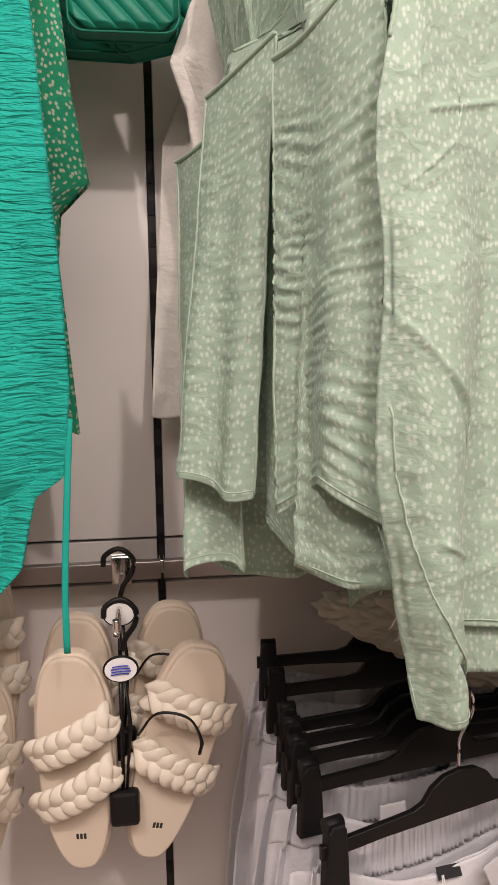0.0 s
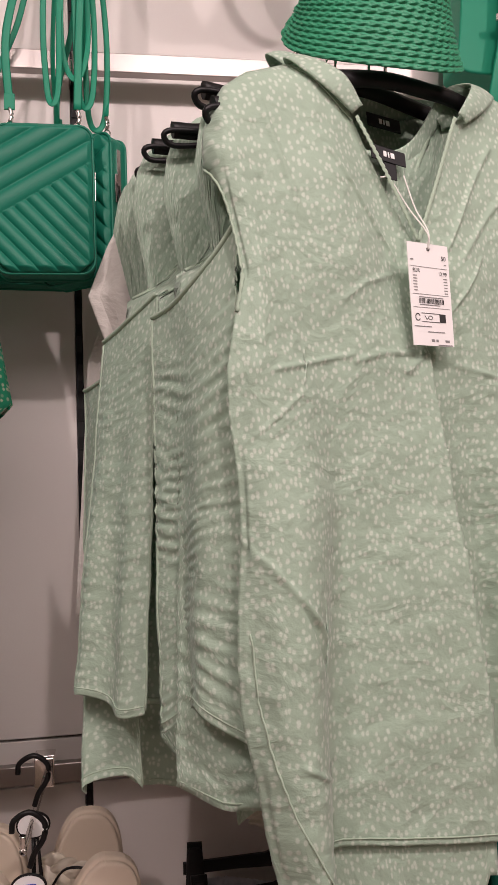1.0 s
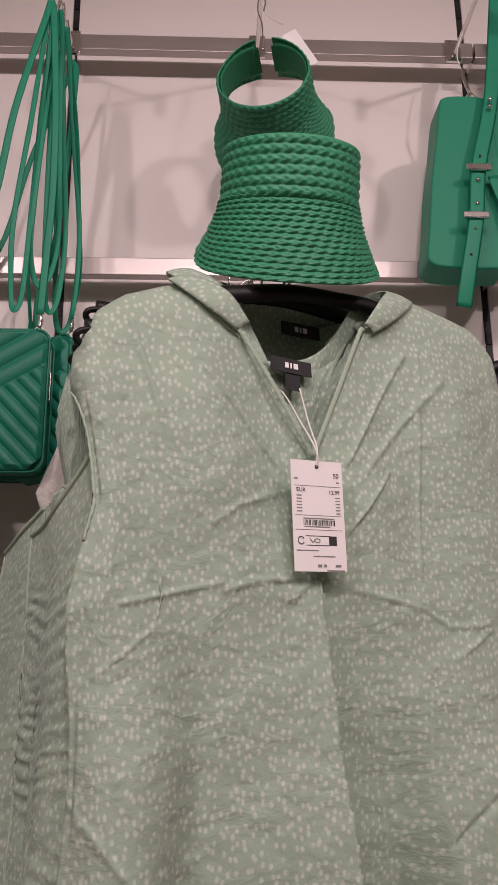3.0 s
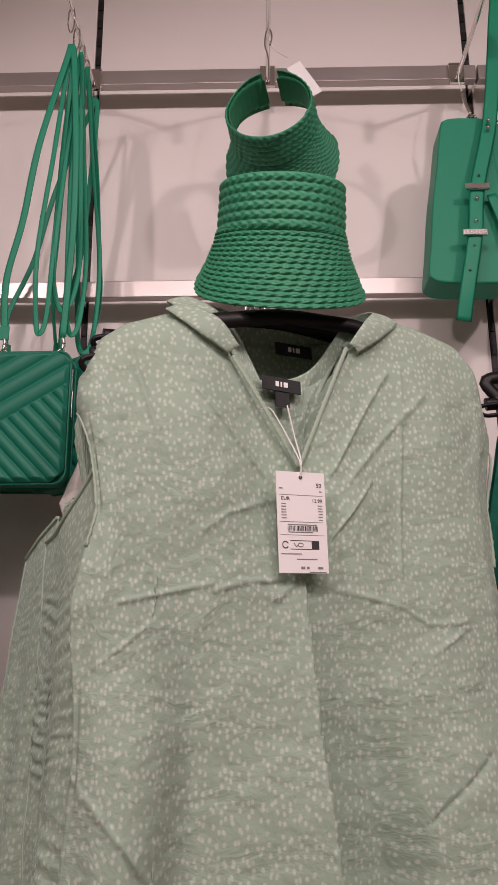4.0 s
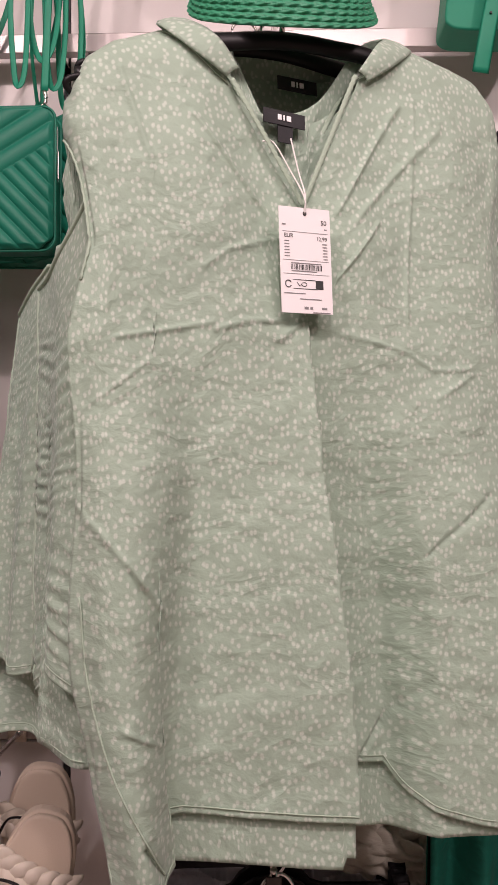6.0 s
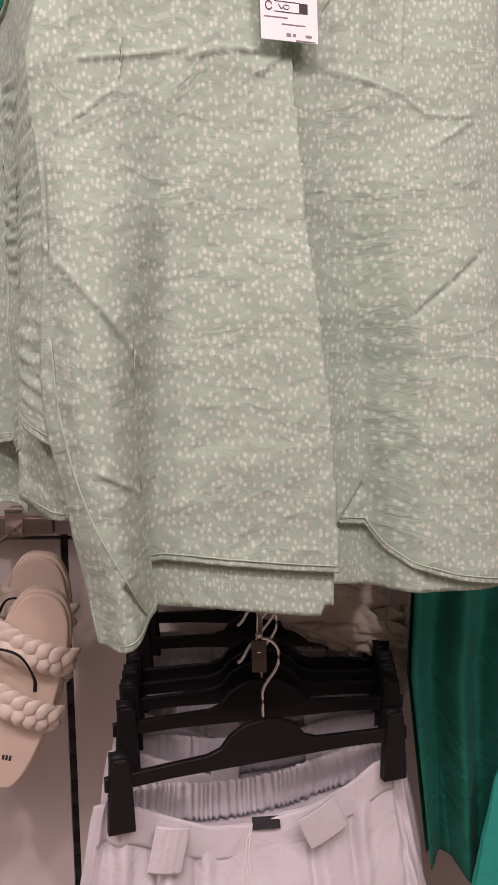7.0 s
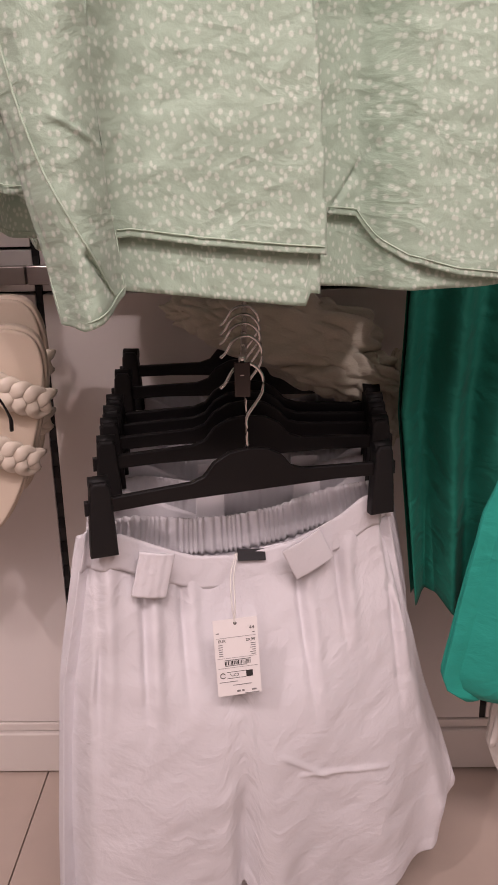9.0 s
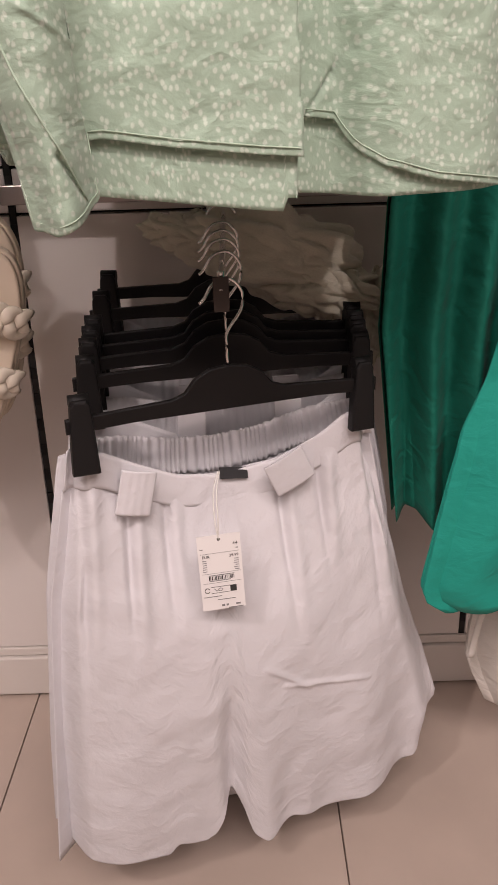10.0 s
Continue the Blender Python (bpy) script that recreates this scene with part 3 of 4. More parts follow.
FRONT = pose(0.42, 0.655, Z0, 0, 0, 22)
front = blouse("mint green sleeveless cotton blouse with white dots, hanging in front", FRONT, 3, 250, 330, full=True)
neck_label(-0.001, 0.034, -0.068, 0.05, 0.0175, front, 3)
box_part("size_label", (-0.009, -0.0005, -0.02), (0.009, 0.0005, 0), M_LABEL, front, 0, pose(0.0, 0.034, -0.0765, -6, 2, 0), "black woven size label")
arm_hanger("black plastic hanger inside the front mint blouse", FRONT @ pose(0, 0.004, 0.010, 0, -7, 0), 0.236)

BACK = [(0.415, 0.712, 20, 0.95, 0.03, 1.0), (0.39, 0.785, 14, 0.98, 0.05, 1.0), (0.374, 0.85, 9, 1.04, 0.07, 0.3), (0.364, 0.90, 6, 1.08, -0.04, 0.6), (0.362, 0.945, 4, 1.12, 0.03, 0.2), (0.375, 0.99, 2, 1.04, -0.06, 0.5)]
for i, (x, y, rot, lf, dz, ru) in enumerate(BACK):
    m = pose(x, y, Z0 + 0.034 + (y - 0.69) * 0.13, 0, random.Random(i).uniform(-1.5, 1.5), rot)
    blouse("mint green dotted sleeveless blouse hanging behind the front one", m, 20 + i, 110, 130, left=lf, dz=dz, ruch=ru)
    arm_hanger("black plastic hanger carrying a mint blouse", m @ pose(0, 0.004, -0.008), 0.222)


def side_panel(parent, tf, tb, bf, bb, seed, sag, ruch, hem):
    """The gathered side of a blouse below its armhole, between top and bottom corners at the front and the back."""
    inv = parent.matrix_world.inverted()
    S, V = np.meshgrid(np.linspace(0, 1, 90), np.linspace(0, 1, 200))
    tf, tb, bf, bb = (np.array(p) for p in (tf, tb, bf, bb))
    P = ((1 - S) * (1 - V))[..., None] * tb + (S * (1 - V))[..., None] * tf + ((1 - S) * V)[..., None] * bb + (S * V)[..., None] * bf
    across = tf - tb
    out = np.array([across[1], -across[0], 0.0])
    out = -out / np.linalg.norm(out) if out[0] > 0 else out / np.linalg.norm(out)
    L = np.linalg.norm(across)
    U, H = S * L, P[:, :, 2]
    push = 0.014 * np.sin(math.pi * S) * (0.4 + 0.6 * V) + 0.010 * V * np.sin(S * 8.5 + seed) + 0.003 * waves(U, H, seed, 60, 8)
    gather = np.sin(H * 380 + U * 25 + 7 * waves(U, H * 0.6, seed + 2, 34, 6)) * np.clip(0.35 + 1.3 * waves(U, H, seed + 7, 60, 5), 0, 1)
    gather += 0.7 * np.sin(H * 640 - U * 30 + 6 * waves(U, H, seed + 4, 50, 6)) * np.clip(0.2 + 1.4 * waves(U, H, seed + 9, 70, 5), 0, 1)
    push += ruch * 0.0015 * gather * step(0.05, 0.2, V)
    P = P + push[..., None] * out
    P[:, :, 2] += (1 - V) * sag * (S - 0.35 * np.sin(math.pi * S)) + V ** 3 * (hem * np.sin(S * 5.0 + seed) * 0.02)
    M = np.array(inv)
    Q = P @ M[:3, :3].T + M[:3, 3]
    sheet("side_panel", Q, M_DOT, parent)
    tube_part("armhole_binding", [tuple(q) for q in Q[0, ::2]], 0.0034, M_SEAM, parent, 8, 0.7)
    tube_part("hem_seam", [tuple(q) for q in Q[-5, ::2]], 0.0008, M_SEAM, parent, 6)
    for k in (0, -1):
        tube_part("side_seam", [(q[0], q[1], q[2]) for q in Q[2::3, k]], 0.0016, M_SEAM, parent, 6)


side_panel(bpy.data.objects["blouse.001"], (0.212, 0.585, 1.665), (0.136, 0.69, 1.647), (0.205, 0.585, 1.235), (0.140, 0.69, 1.235), 2, 0.05, 1.0, -1.0)
side_panel(bpy.data.objects["blouse.002"], (0.142, 0.71, 1.66), (0.083, 0.80, 1.644), (0.120, 0.735, 1.228), (0.046, 0.785, 1.235), 7, 0.02, 0.35, 0.4)
side_panel(bpy.data.objects["blouse.003"], (0.10, 0.81, 1.60), (0.055, 0.90, 1.60), (0.12, 0.79, 1.135), (0.04, 0.80, 1.132), 5, 0.02, 0.2, 0.5)
prong(0.405, 2.13, 0.55, "chrome prong carrying the mint blouses", 0.085, False)


# ---- price tags ----
def text_part(name, words, size, m, mat, parent, align="LEFT"):
    data = bpy.data.curves.new(name, "FONT")
    data.body, data.size, data.align_x, data.extrude = words, size, align, 0.00012
    ob = bpy.data.objects.new(name, data)
    mesh = bpy.data.meshes.new_from_object(ob)
    bpy.data.objects.remove(ob)
    mesh.transform(m @ pose(0, 0, 0, 90, 0, 0))
    return finish(name, mesh, mat, parent, "", False)


def price_tag(m, size_words, price_words, cord, seed):
    """A white swing tag: card, hole cord, printed size, price, rules, bars and code bars."""
    t = thing("price_tag", "white card price tag on a cord, reading EUR " + price_words, "price tag", m, "price tags")
    W, H = 0.0572, 0.1085
    box_part("card", (-W / 2, -0.0004, -H), (W / 2, 0.0004, 0), M_CARD, t)
    Y = -0.0007
    text_part("size_print", size_words, 0.0068, pose(W / 2 - 0.004, Y, -0.0165, 0, 0, 0), M_INK, t, "RIGHT")
    text_part("currency_print", "EUR", 0.0056, pose(-W / 2 + 0.005, Y, -0.0315), M_INK, t)
    text_part("price_print", price_words, 0.0056, pose(W / 2 - 0.004, Y, -0.033), M_INK, t, "RIGHT")
    r = random.Random(seed)
    bm = bmesh.new()
    def bar(x0, x1, z, h):
        add_box(bm, (x0, Y - 0.0001, z - h / 2), (x1, Y + 0.0002, z + h / 2))
    bar(-W / 2 + 0.003, -W / 2 + 0.007, -0.0185, 0.0012)
    bar(W / 2 - 0.007, W / 2 - 0.004, -0.021, 0.0012)
    for z in (-0.0255, -0.0545, -0.0685):
        bar(-W / 2 + 0.003, W / 2 - 0.003, z, 0.0003)
    for k in range(6):
        z = -0.0352 - k * 0.0031
        bar(-W / 2 + 0.005, -W / 2 + 0.0105, z, 0.0009)
        bar(W / 2 - 0.0115 + r.uniform(0, 0.003), W / 2 - 0.004, z - 0.0012, 0.0009)
    bar(-0.017, 0.017, -0.0575, 0.0009)
    bar(-0.0165, 0.012, -0.0655, 0.0009)
    bar(-W / 2 + 0.003, -0.002, -0.0885, 0.0009)
    bar(-0.008, 0.016, -0.094, 0.0009)
    bar(0.006, W / 2 - 0.003, -0.1075, 0.001)
    bar(0.016, 0.022, -0.103, 0.0022)
    bar(-0.0035, 0.001, -0.103, 0.0026)
    bar(0.003, 0.006, -0.103, 0.0026)
    part("small_print", bm, M_GREY, t)
    bm = bmesh.new()
    x = -0.017
    while x < 0.017:
        w = r.choice((0.0005, 0.0008, 0.0013))
        add_box(bm, (x, Y - 0.0001, -0.0642), (x + w, Y + 0.0002, -0.0588))
        x += w + r.choice((0.0006, 0.0009, 0.0012))
    part("code_bars", bm, M_INK, t)
    bm = bmesh.new()
    add_box(bm, (0.010, Y - 0.0001, -0.0835), (0.0185, Y + 0.0002, -0.0745))
    for a, b2 in (((-0.015, -0.0745), (0.010, -0.0745)), ((-0.015, -0.0835), (0.010, -0.0835))):
        add_tube(bm, [(a[0], Y, a[1]), (b2[0], Y, b2[1])], 0.0003, 5)
    ring = [(-0.0205 + 0.0032 * math.cos(q), Y, -0.079 + 0.0036 * math.sin(q)) for q in np.linspace(0.4, 5.8, 14)]
    add_tube(bm, ring, 0.0005, 5)
    add_tube(bm, [(-0.011, Y, -0.077), (-0.008, Y, -0.081), (-0.006, Y, -0.079)], 0.0004, 5)
    add_tube(bm, [(-0.003 + 0.003 * math.cos(q), Y, -0.079 + 0.002 * math.sin(q)) for q in np.linspace(0, 6.28, 12)] , 0.0003, 5)
    part("symbol_row", bm, M_INK, t)
    tube_part("eyelet", [(0.0016 * math.cos(q), Y, -0.006 + 0.0016 * math.sin(q)) for q in np.linspace(0, 6.28, 14)], 0.0006, M_INK, t, 6)
    for line in cord:
        tube_part("cord", curve(line, 30), 0.0009, M_CORD, t, 6)
    return t


TAG = FRONT @ pose(-0.0075, -0.026, 1.711 - Z0, 0, -1.2, 0)
price_tag(TAG, "50", "12.99", [[(0, -0.001, -0.006), (0.0, -0.002, 0.01), (-0.004, 0.02, 0.045), (-0.018, 0.03, 0.078), (-0.03, 0.032, 0.079)],
                               [(0, 0.001, -0.006), (0.001, -0.002, 0.012), (0.004, 0.018, 0.045), (0.002, 0.03, 0.085)]], 5)
second = bpy.data.objects["blouse.001"]
neck_label(0.022, 0.030, -0.036, 0.05, 0.0175, second, 1)


# ---- sun visors ----
def braid(theta, row, radius, seed=0):
    f = row - np.floor(row)
    body = np.sin(math.pi * f) ** 0.5
    knots = np.sin(theta * radius / 0.0021 + np.where(f > 0.5, 1, -1) * (f - 0.5) * 5 + np.floor(row) * 1.7)
    r = np.random.RandomState(seed)
    return 0.0030 * body + 0.0009 * knots * body + 0.0008 * waves(theta, row * 0.3, seed, 7, 6)


def visor(label, m):
    """A braided straw sun visor, open at the top: headband, brim, inner lining and fastening tabs."""
    v = thing("sun_visor", label, "visor", m, "sun visors")
    th = np.linspace(-2.95, 2.95, 640)
    k = np.linspace(0, 1, 60)
    T, K = np.meshgrid(th, k)
    row = K * 6
    R = 0.077 + 0.003 * K + braid(T, row, 0.08, 1)
    edge = step(1.9, 2.95, np.abs(T)) * 0.03
    P = np.stack([R * np.sin(T), -R * np.cos(T) * 1.05, -0.066 * K + 0.004 * np.cos(T) - edge * (K - 0.5) * 0.6], 2)
    sheet("headband", P, M_STRAW, v, 0.0025)
    th = np.linspace(-1.75, 1.75, 560)
    k = np.linspace(0, 1, 150)
    T, K = np.meshgrid(th, k)
    reach = 0.100 * np.cos(T * 0.82) ** 0.32
    row = K * 15
    R = 0.0812 + 0.029 * K ** 1.4 * np.cos(T * 0.5) + braid(T, row, 0.09, 2) * np.clip(reach / 0.05, 0, 1)
    P = np.stack([R * np.sin(T) * (1 + 0.06 * K), -R * np.cos(T), -0.061 - reach * K + 0.004 * np.cos(T)], 2)
    sheet("brim", P, M_STRAW, v, 0.0025)
    T, K = np.meshgrid(np.linspace(-2.9, 2.9, 90), np.linspace(0, 1, 8))
    R = 0.0735 + 0.003 * K + 0.0006 * np.sin(T * 60)
    sheet("lining", np.stack([R * np.sin(T), -R * np.cos(T) * 1.05, -0.004 - 0.058 * K], 2), M_LINING, v, 0.0012, "soft green inner lining")
    for s in (-1, 1):
        box_part("fastening_tab", (-0.011, -0.0012, -0.026), (0.011, 0.0012, 0.026), M_LINING, v, 0.0008, pose(s * 0.022, 0.075, -0.036, 0, 0, -s * 14))
    return v


visor("green braided straw sun visor hanging above the blouse neck", pose(0.413, 0.683, 2.100, 24, 1, 4))
visor("green braided straw sun visor hanging open from a prong", pose(0.402, 1.0, 2.475, 79, 0, -12))
vis_tag = thing("hang_card", "pale card hang tag beside the straw visor", "tag")
box_part("card", (-0.016, -0.0004, -0.07), (0.016, 0.0004, 0.0), M_CARD, vis_tag, 0, pose(0.45, 1.03, 2.585, 6, -38, 10))
tube_part("loop", curve([(0.405, 1.06, 2.684), (0.408, 1.05, 2.66), (0.415, 1.04, 2.63), (0.44, 1.03, 2.602)], 14), 0.001, M_CORD, vis_tag, 6)
hook = thing("visor_hook", "small chrome lock hook holding the straw visor on its prong", "hook")
tube_part("wire", curve([(0.404, 1.02, 2.535), (0.404, 1.03, 2.60), (0.398, 1.05, 2.65), (0.404, 1.06, 2.699), (0.412, 1.05, 2.67), (0.408, 1.04, 2.64)], 26), 0.0016, M_CHROME, hook, 8)
prong(0.405, 2.69, 0.42, "chrome prong on the top rail carrying the visors")


# ---- bags ----
def quilted_bag(label, m):
    """A small quilted camera bag: padded front, back, side gusset with zip, rings and clips."""
    b = thing("shoulder_bag", label, "bag", m, "quilted bags")
    W, H, D = 0.071, 0.112, 0.02
    s, k = np.linspace(-1, 1, 110), np.linspace(-1, 1, 160)
    S, K = np.meshgrid(s, -k)
    # rounded rectangle
    X = W * S * np.minimum(1, np.sqrt(np.clip(1 - (np.clip(np.abs(K) - 0.86, 0, 1) / 0.14) ** 2 * 0.36, 0, 1)))
    Zq = H * K * np.minimum(1, np.sqrt(np.clip(1 - (np.clip(np.abs(S) - 0.8, 0, 1) / 0.2) ** 2 * 0.16, 0, 1)))
    upper = Zq > 0.62 * X + 0.012
    q = np.where(upper, (Zq - 0.62 * X - 0.012) / 0.034, (Zq + 1.05 * X - 0.012) / 0.029 + 0.5)
    pad = np.abs(np.sin(math.pi * q)) ** 0.5
    rim = np.clip(np.minimum((1 - np.abs(S)) / 0.1, (1 - np.abs(K)) / 0.07), 0, 1)
    Y = -D - 0.006 * pad * rim - 0.004 * np.sqrt(rim)
    sheet("front_panel", np.stack([X, Y, Zq], 2), M_LEATHER, b, 0.002)
    def outline(w, h, r, n=8):
        pts = []
        for cx, cz, a0 in ((w - r, h - r, 0), (-w + r, h - r, 90), (-w + r, -h + r, 180), (w - r, -h + r, 270)):
            pts += [(cx + r * math.cos(radians(a0 + 90 * i / n)), cz + r * math.sin(radians(a0 + 90 * i / n))) for i in range(n + 1)]
        return pts
    slab_part("body", outline(W, H, 0.02), -D + 0.001, D, M_LEATHER, b, 0.004)
    loop = outline(W + 0.0005, H + 0.0005, 0.02)
    for y in (-D + 0.002, D - 0.002):
        tube_part("piping", [(x, y, z) for x, z in loop + loop[:2]], 0.0022, M_LEATHER, b, 8, up=(0, 1, 0))
    box_part("zip", (W - 0.001, -0.004, 0.0), (W + 0.0015, 0.004, H - 0.025), M_CHROME, b)
    box_part("zip_puller", (W + 0.0015, -0.012, 0.0), (W + 0.004, -0.006, 0.045), M_CHROME, b, 0.0008)
    for s2 in (-1, 1):
        tube_part("ring", [(s2 * 0.05 + 0.007 * math.cos(q2), 0, H + 0.006 + 0.007 * math.sin(q2)) for q2 in np.linspace(0, 6.28, 18)], 0.0013, M_CHROME, b, 6)
        tube_part("snap_clip", curve([(s2 * 0.05, 0, H + 0.012), (s2 * 0.05 + 0.003, 0, H + 0.022), (s2 * 0.05, 0, H + 0.034)], 8), 0.0032, M_CHROME, b, 8)
    return b


def strap(parent, points, width=0.006, mat=None):
    tube_part("strap", curve(points, 50), width, mat or M_LEATHER2, parent, 8, 0.16, up=(0, 1, 0.0))


bag1 = quilted_bag("green quilted leather shoulder bag hanging by its long straps", pose(-0.003, 1.045, 1.905, 0, 0, 0))
bag2 = quilted_bag("green quilted leather shoulder bag behind another one", pose(0.05, 1.115, 1.915, 0, 0, -38))
bag3 = quilted_bag("green quilted leather shoulder bag next to the wall", pose(-0.045, 1.19, 1.93, 0, 0, 6))
for bg, off in ((bag1, 0.0), (bag2, 0.0), (bag3, 0.0)):
    inv = bg.matrix_world.inverted()
    c = bg.matrix_world.translation
    def L(x, y, z):
        return tuple(inv @ Vector((x, y, z)))
    for s2 in (-1, 1):
        end = bg.matrix_world @ Vector((s2 * 0.05, 0, 0.147))
        hang = 0.036 if bg is bag1 else 0.05
        w = 0.007 * s2
        strap(bg, [L(hang, c.y - 0.02, 2.635), L(hang + w, c.y - 0.02, 2.60), L(hang + w * 2.2 + (end.x - hang) * 0.35, c.y - 0.02, 2.42), L(hang + w * 2 + (end.x - hang) * 0.62, c.y - 0.01, 2.27), L(end.x + s2 * 0.004, c.y, 2.16), L(end.x, end.y, end.z)], 0.0062 if bg is bag1 else 0.005)
    box_part("strap_tab", (-0.058, -0.002, 0.143), (-0.042, 0.002, 0.168), M_LEATHER2, bg, 0.001)
for y in (1.0, 1.045, 1.09, 1.13):
    ring = thing("strap_ring", "small chrome ring holding bag straps on the prong", "ring", group="strap rings")
    tube_part("wire", [(0.04 + 0.012 * math.sin(q) * 0.5, y, 2.668 + 0.029 * math.cos(q)) for q in np.linspace(0, 6.28, 22)], 0.0016, M_CHROME, ring, 6)
for k, (x0, x1, y0, zlow) in enumerate(((0.034, 0.012, 1.03, 2.05), (0.046, 0.06, 1.06, 2.06), (0.052, 0.075, 1.09, 2.04), (0.048, 0.045, 1.05, 2.10))):
    extra = thing("bag_strap", "loose green leather bag strap looped over the prong", "strap", group="loose straps")
    g = 0.011 + 0.003 * k
    strap(extra, [(x0, y0, 2.64), (x0 - 0.004, y0, 2.59), (x0 + (x1 - x0) * 0.4 - g * 0.6, y0 - 0.01, 2.40), (x1 - g, y0 - 0.01, 2.2), (x1 - g * 0.8, y0, zlow + 0.03), (x1, y0 - 0.004, zlow), (x1 + g * 0.8, y0, zlow + 0.035), (x1 + g, y0 + 0.01, 2.22), (x0 + (x1 - x0) * 0.5 + g * 0.5, y0 + 0.01, 2.42), (x0 + 0.005, y0, 2.59), (x0, y0, 2.64)], 0.0045)
prong(0.04, 2.69, 0.30, "chrome prong on the top rail carrying quilted bags")

saddle = thing("saddle_bag", "smooth green leather saddle bag with a buckled strap", "bag", pose(0.803, 1.13, 2.338, 0, 0, 0))
slab_part("body", [(x, z) for x, _, z in curve([(0.0, 0, 0.176), (-0.04, 0, 0.177), (-0.066, 0, 0.172), (-0.074, 0, 0.155), (-0.085, 0, 0.08), (-0.098, 0, 0.0), (-0.108, 0, -0.09), (-0.115, 0, -0.145), (-0.11, 0, -0.16), (-0.09, 0, -0.168), (-0.03, 0, -0.171), (0.02, 0, -0.17)], 50)] + [(0.03, 0.0), (0.02, 0.17)], -0.035, 0.035, M_LEATHER2, saddle, 0.004)
flap = [(0.0, 0.17), (0.05, 0.168), (0.085, 0.14), (0.104, 0.085), (0.106, 0.03), (0.095, -0.04), (0.075, -0.10), (0.04, -0.155), (0.0, -0.168), (-0.03, -0.168), (-0.03, 0.17)]
flap = [(x, z) for x, _, z in curve([(x, 0, z) for x, z in flap[:9]], 50)] + [(-0.03, -0.168), (-0.03, 0.17)]
slab_part("flap", flap, -0.028, 0.03, M_LEATHER2, saddle, 0.006)
tube_part("flap_piping", [(x, -0.030, z) for x, z in flap[:50]], 0.002, M_LEATHER2, saddle, 6, up=(0, 1, 0))
def belt(name, pts, half, parent):
    tube_part(name, curve(pts, 40), half, M_LEATHER2, parent, 8, 0.12, up=(0, 1, 0))
belt("front_strap", [(0.055, -0.05, 0.45), (0.045, -0.052, 0.38), (0.015, -0.056, 0.16), (-0.022, -0.062, 0.01), (-0.035, -0.064, -0.09), (-0.055, -0.06, -0.19), (-0.065, -0.05, -0.25)], 0.0135, saddle)
belt("cross_strap", [(0.005, -0.05, 0.0), (0.025, -0.052, -0.08), (0.045, -0.05, -0.2), (0.06, -0.04, -0.33), (0.075, -0.03, -0.43)], 0.009, saddle)
belt("long_strap", [(0.12, -0.06, 0.46), (0.145, -0.06, 0.30), (0.165, -0.05, 0.05), (0.172, -0.04, -0.12)], 0.016, saddle)
for z, x in ((0.005, -0.024), (-0.088, -0.036)):
    box_part("buckle", (x - 0.022, -0.071, z - 0.006), (x + 0.022, -0.064, z + 0.006), M_CHROME, saddle, 0.0015)
for z, x in ((-0.018, -0.027), (-0.064, -0.032), (0.13, 0.006), (0.145, 0.008)):
    bm = bmesh.new()
    bmesh.ops.create_uvsphere(bm, u_segments=12, v_segments=8, radius=0.004, matrix=Matrix.Translation((x, -0.066, z)))
    part("stud", bm, M_CHROME, saddle, smooth=True)
for z, x in ((0.03, -0.019), (-0.112, -0.039), (-0.16, -0.05)):
    box_part("strap_hole", (x - 0.0017, -0.0668, z - 0.0017), (x + 0.0017, -0.064, z + 0.0017), M_INK, saddle)
tube_part("ring", [(-0.008 + 0.009 * math.cos(q), -0.02, 0.185 + 0.009 * math.sin(q)) for q in np.linspace(0, 6.28, 18)], 0.0016, M_CHROME, saddle, 6)
tube_part("snap_clip", curve([(-0.008, -0.02, 0.19), (-0.016, -0.02, 0.215), (-0.022, -0.02, 0.245)], 8), 0.0035, M_CHROME, saddle, 8)
tube_part("hang_cord", curve([(-0.022, -0.02, 0.245), (-0.02, 0.0, 0.3), (-0.004, 0.0, 0.352)], 10), 0.0012, M_CORD, saddle, 6)
prong(0.80, 2.69, 0.30, "chrome prong on the top rail carrying a saddle bag")


# ---- sandals ----
def sole_outline(grow=0.0, n=48):
    out = []
    for i in range(n):
        a = 2 * math.pi * i / n
        z = 0.156 * math.copysign(abs(math.sin(a)) ** 0.82, math.sin(a))
        w = 0.049 + 0.006 * math.sin(a) + 0.003 * math.sin(2 * a + 0.6)
        c = math.cos(a)
        out.append(((w + grow) * math.copysign(abs(c) ** 0.7, c), z * (1 + grow * 6)))
    return out


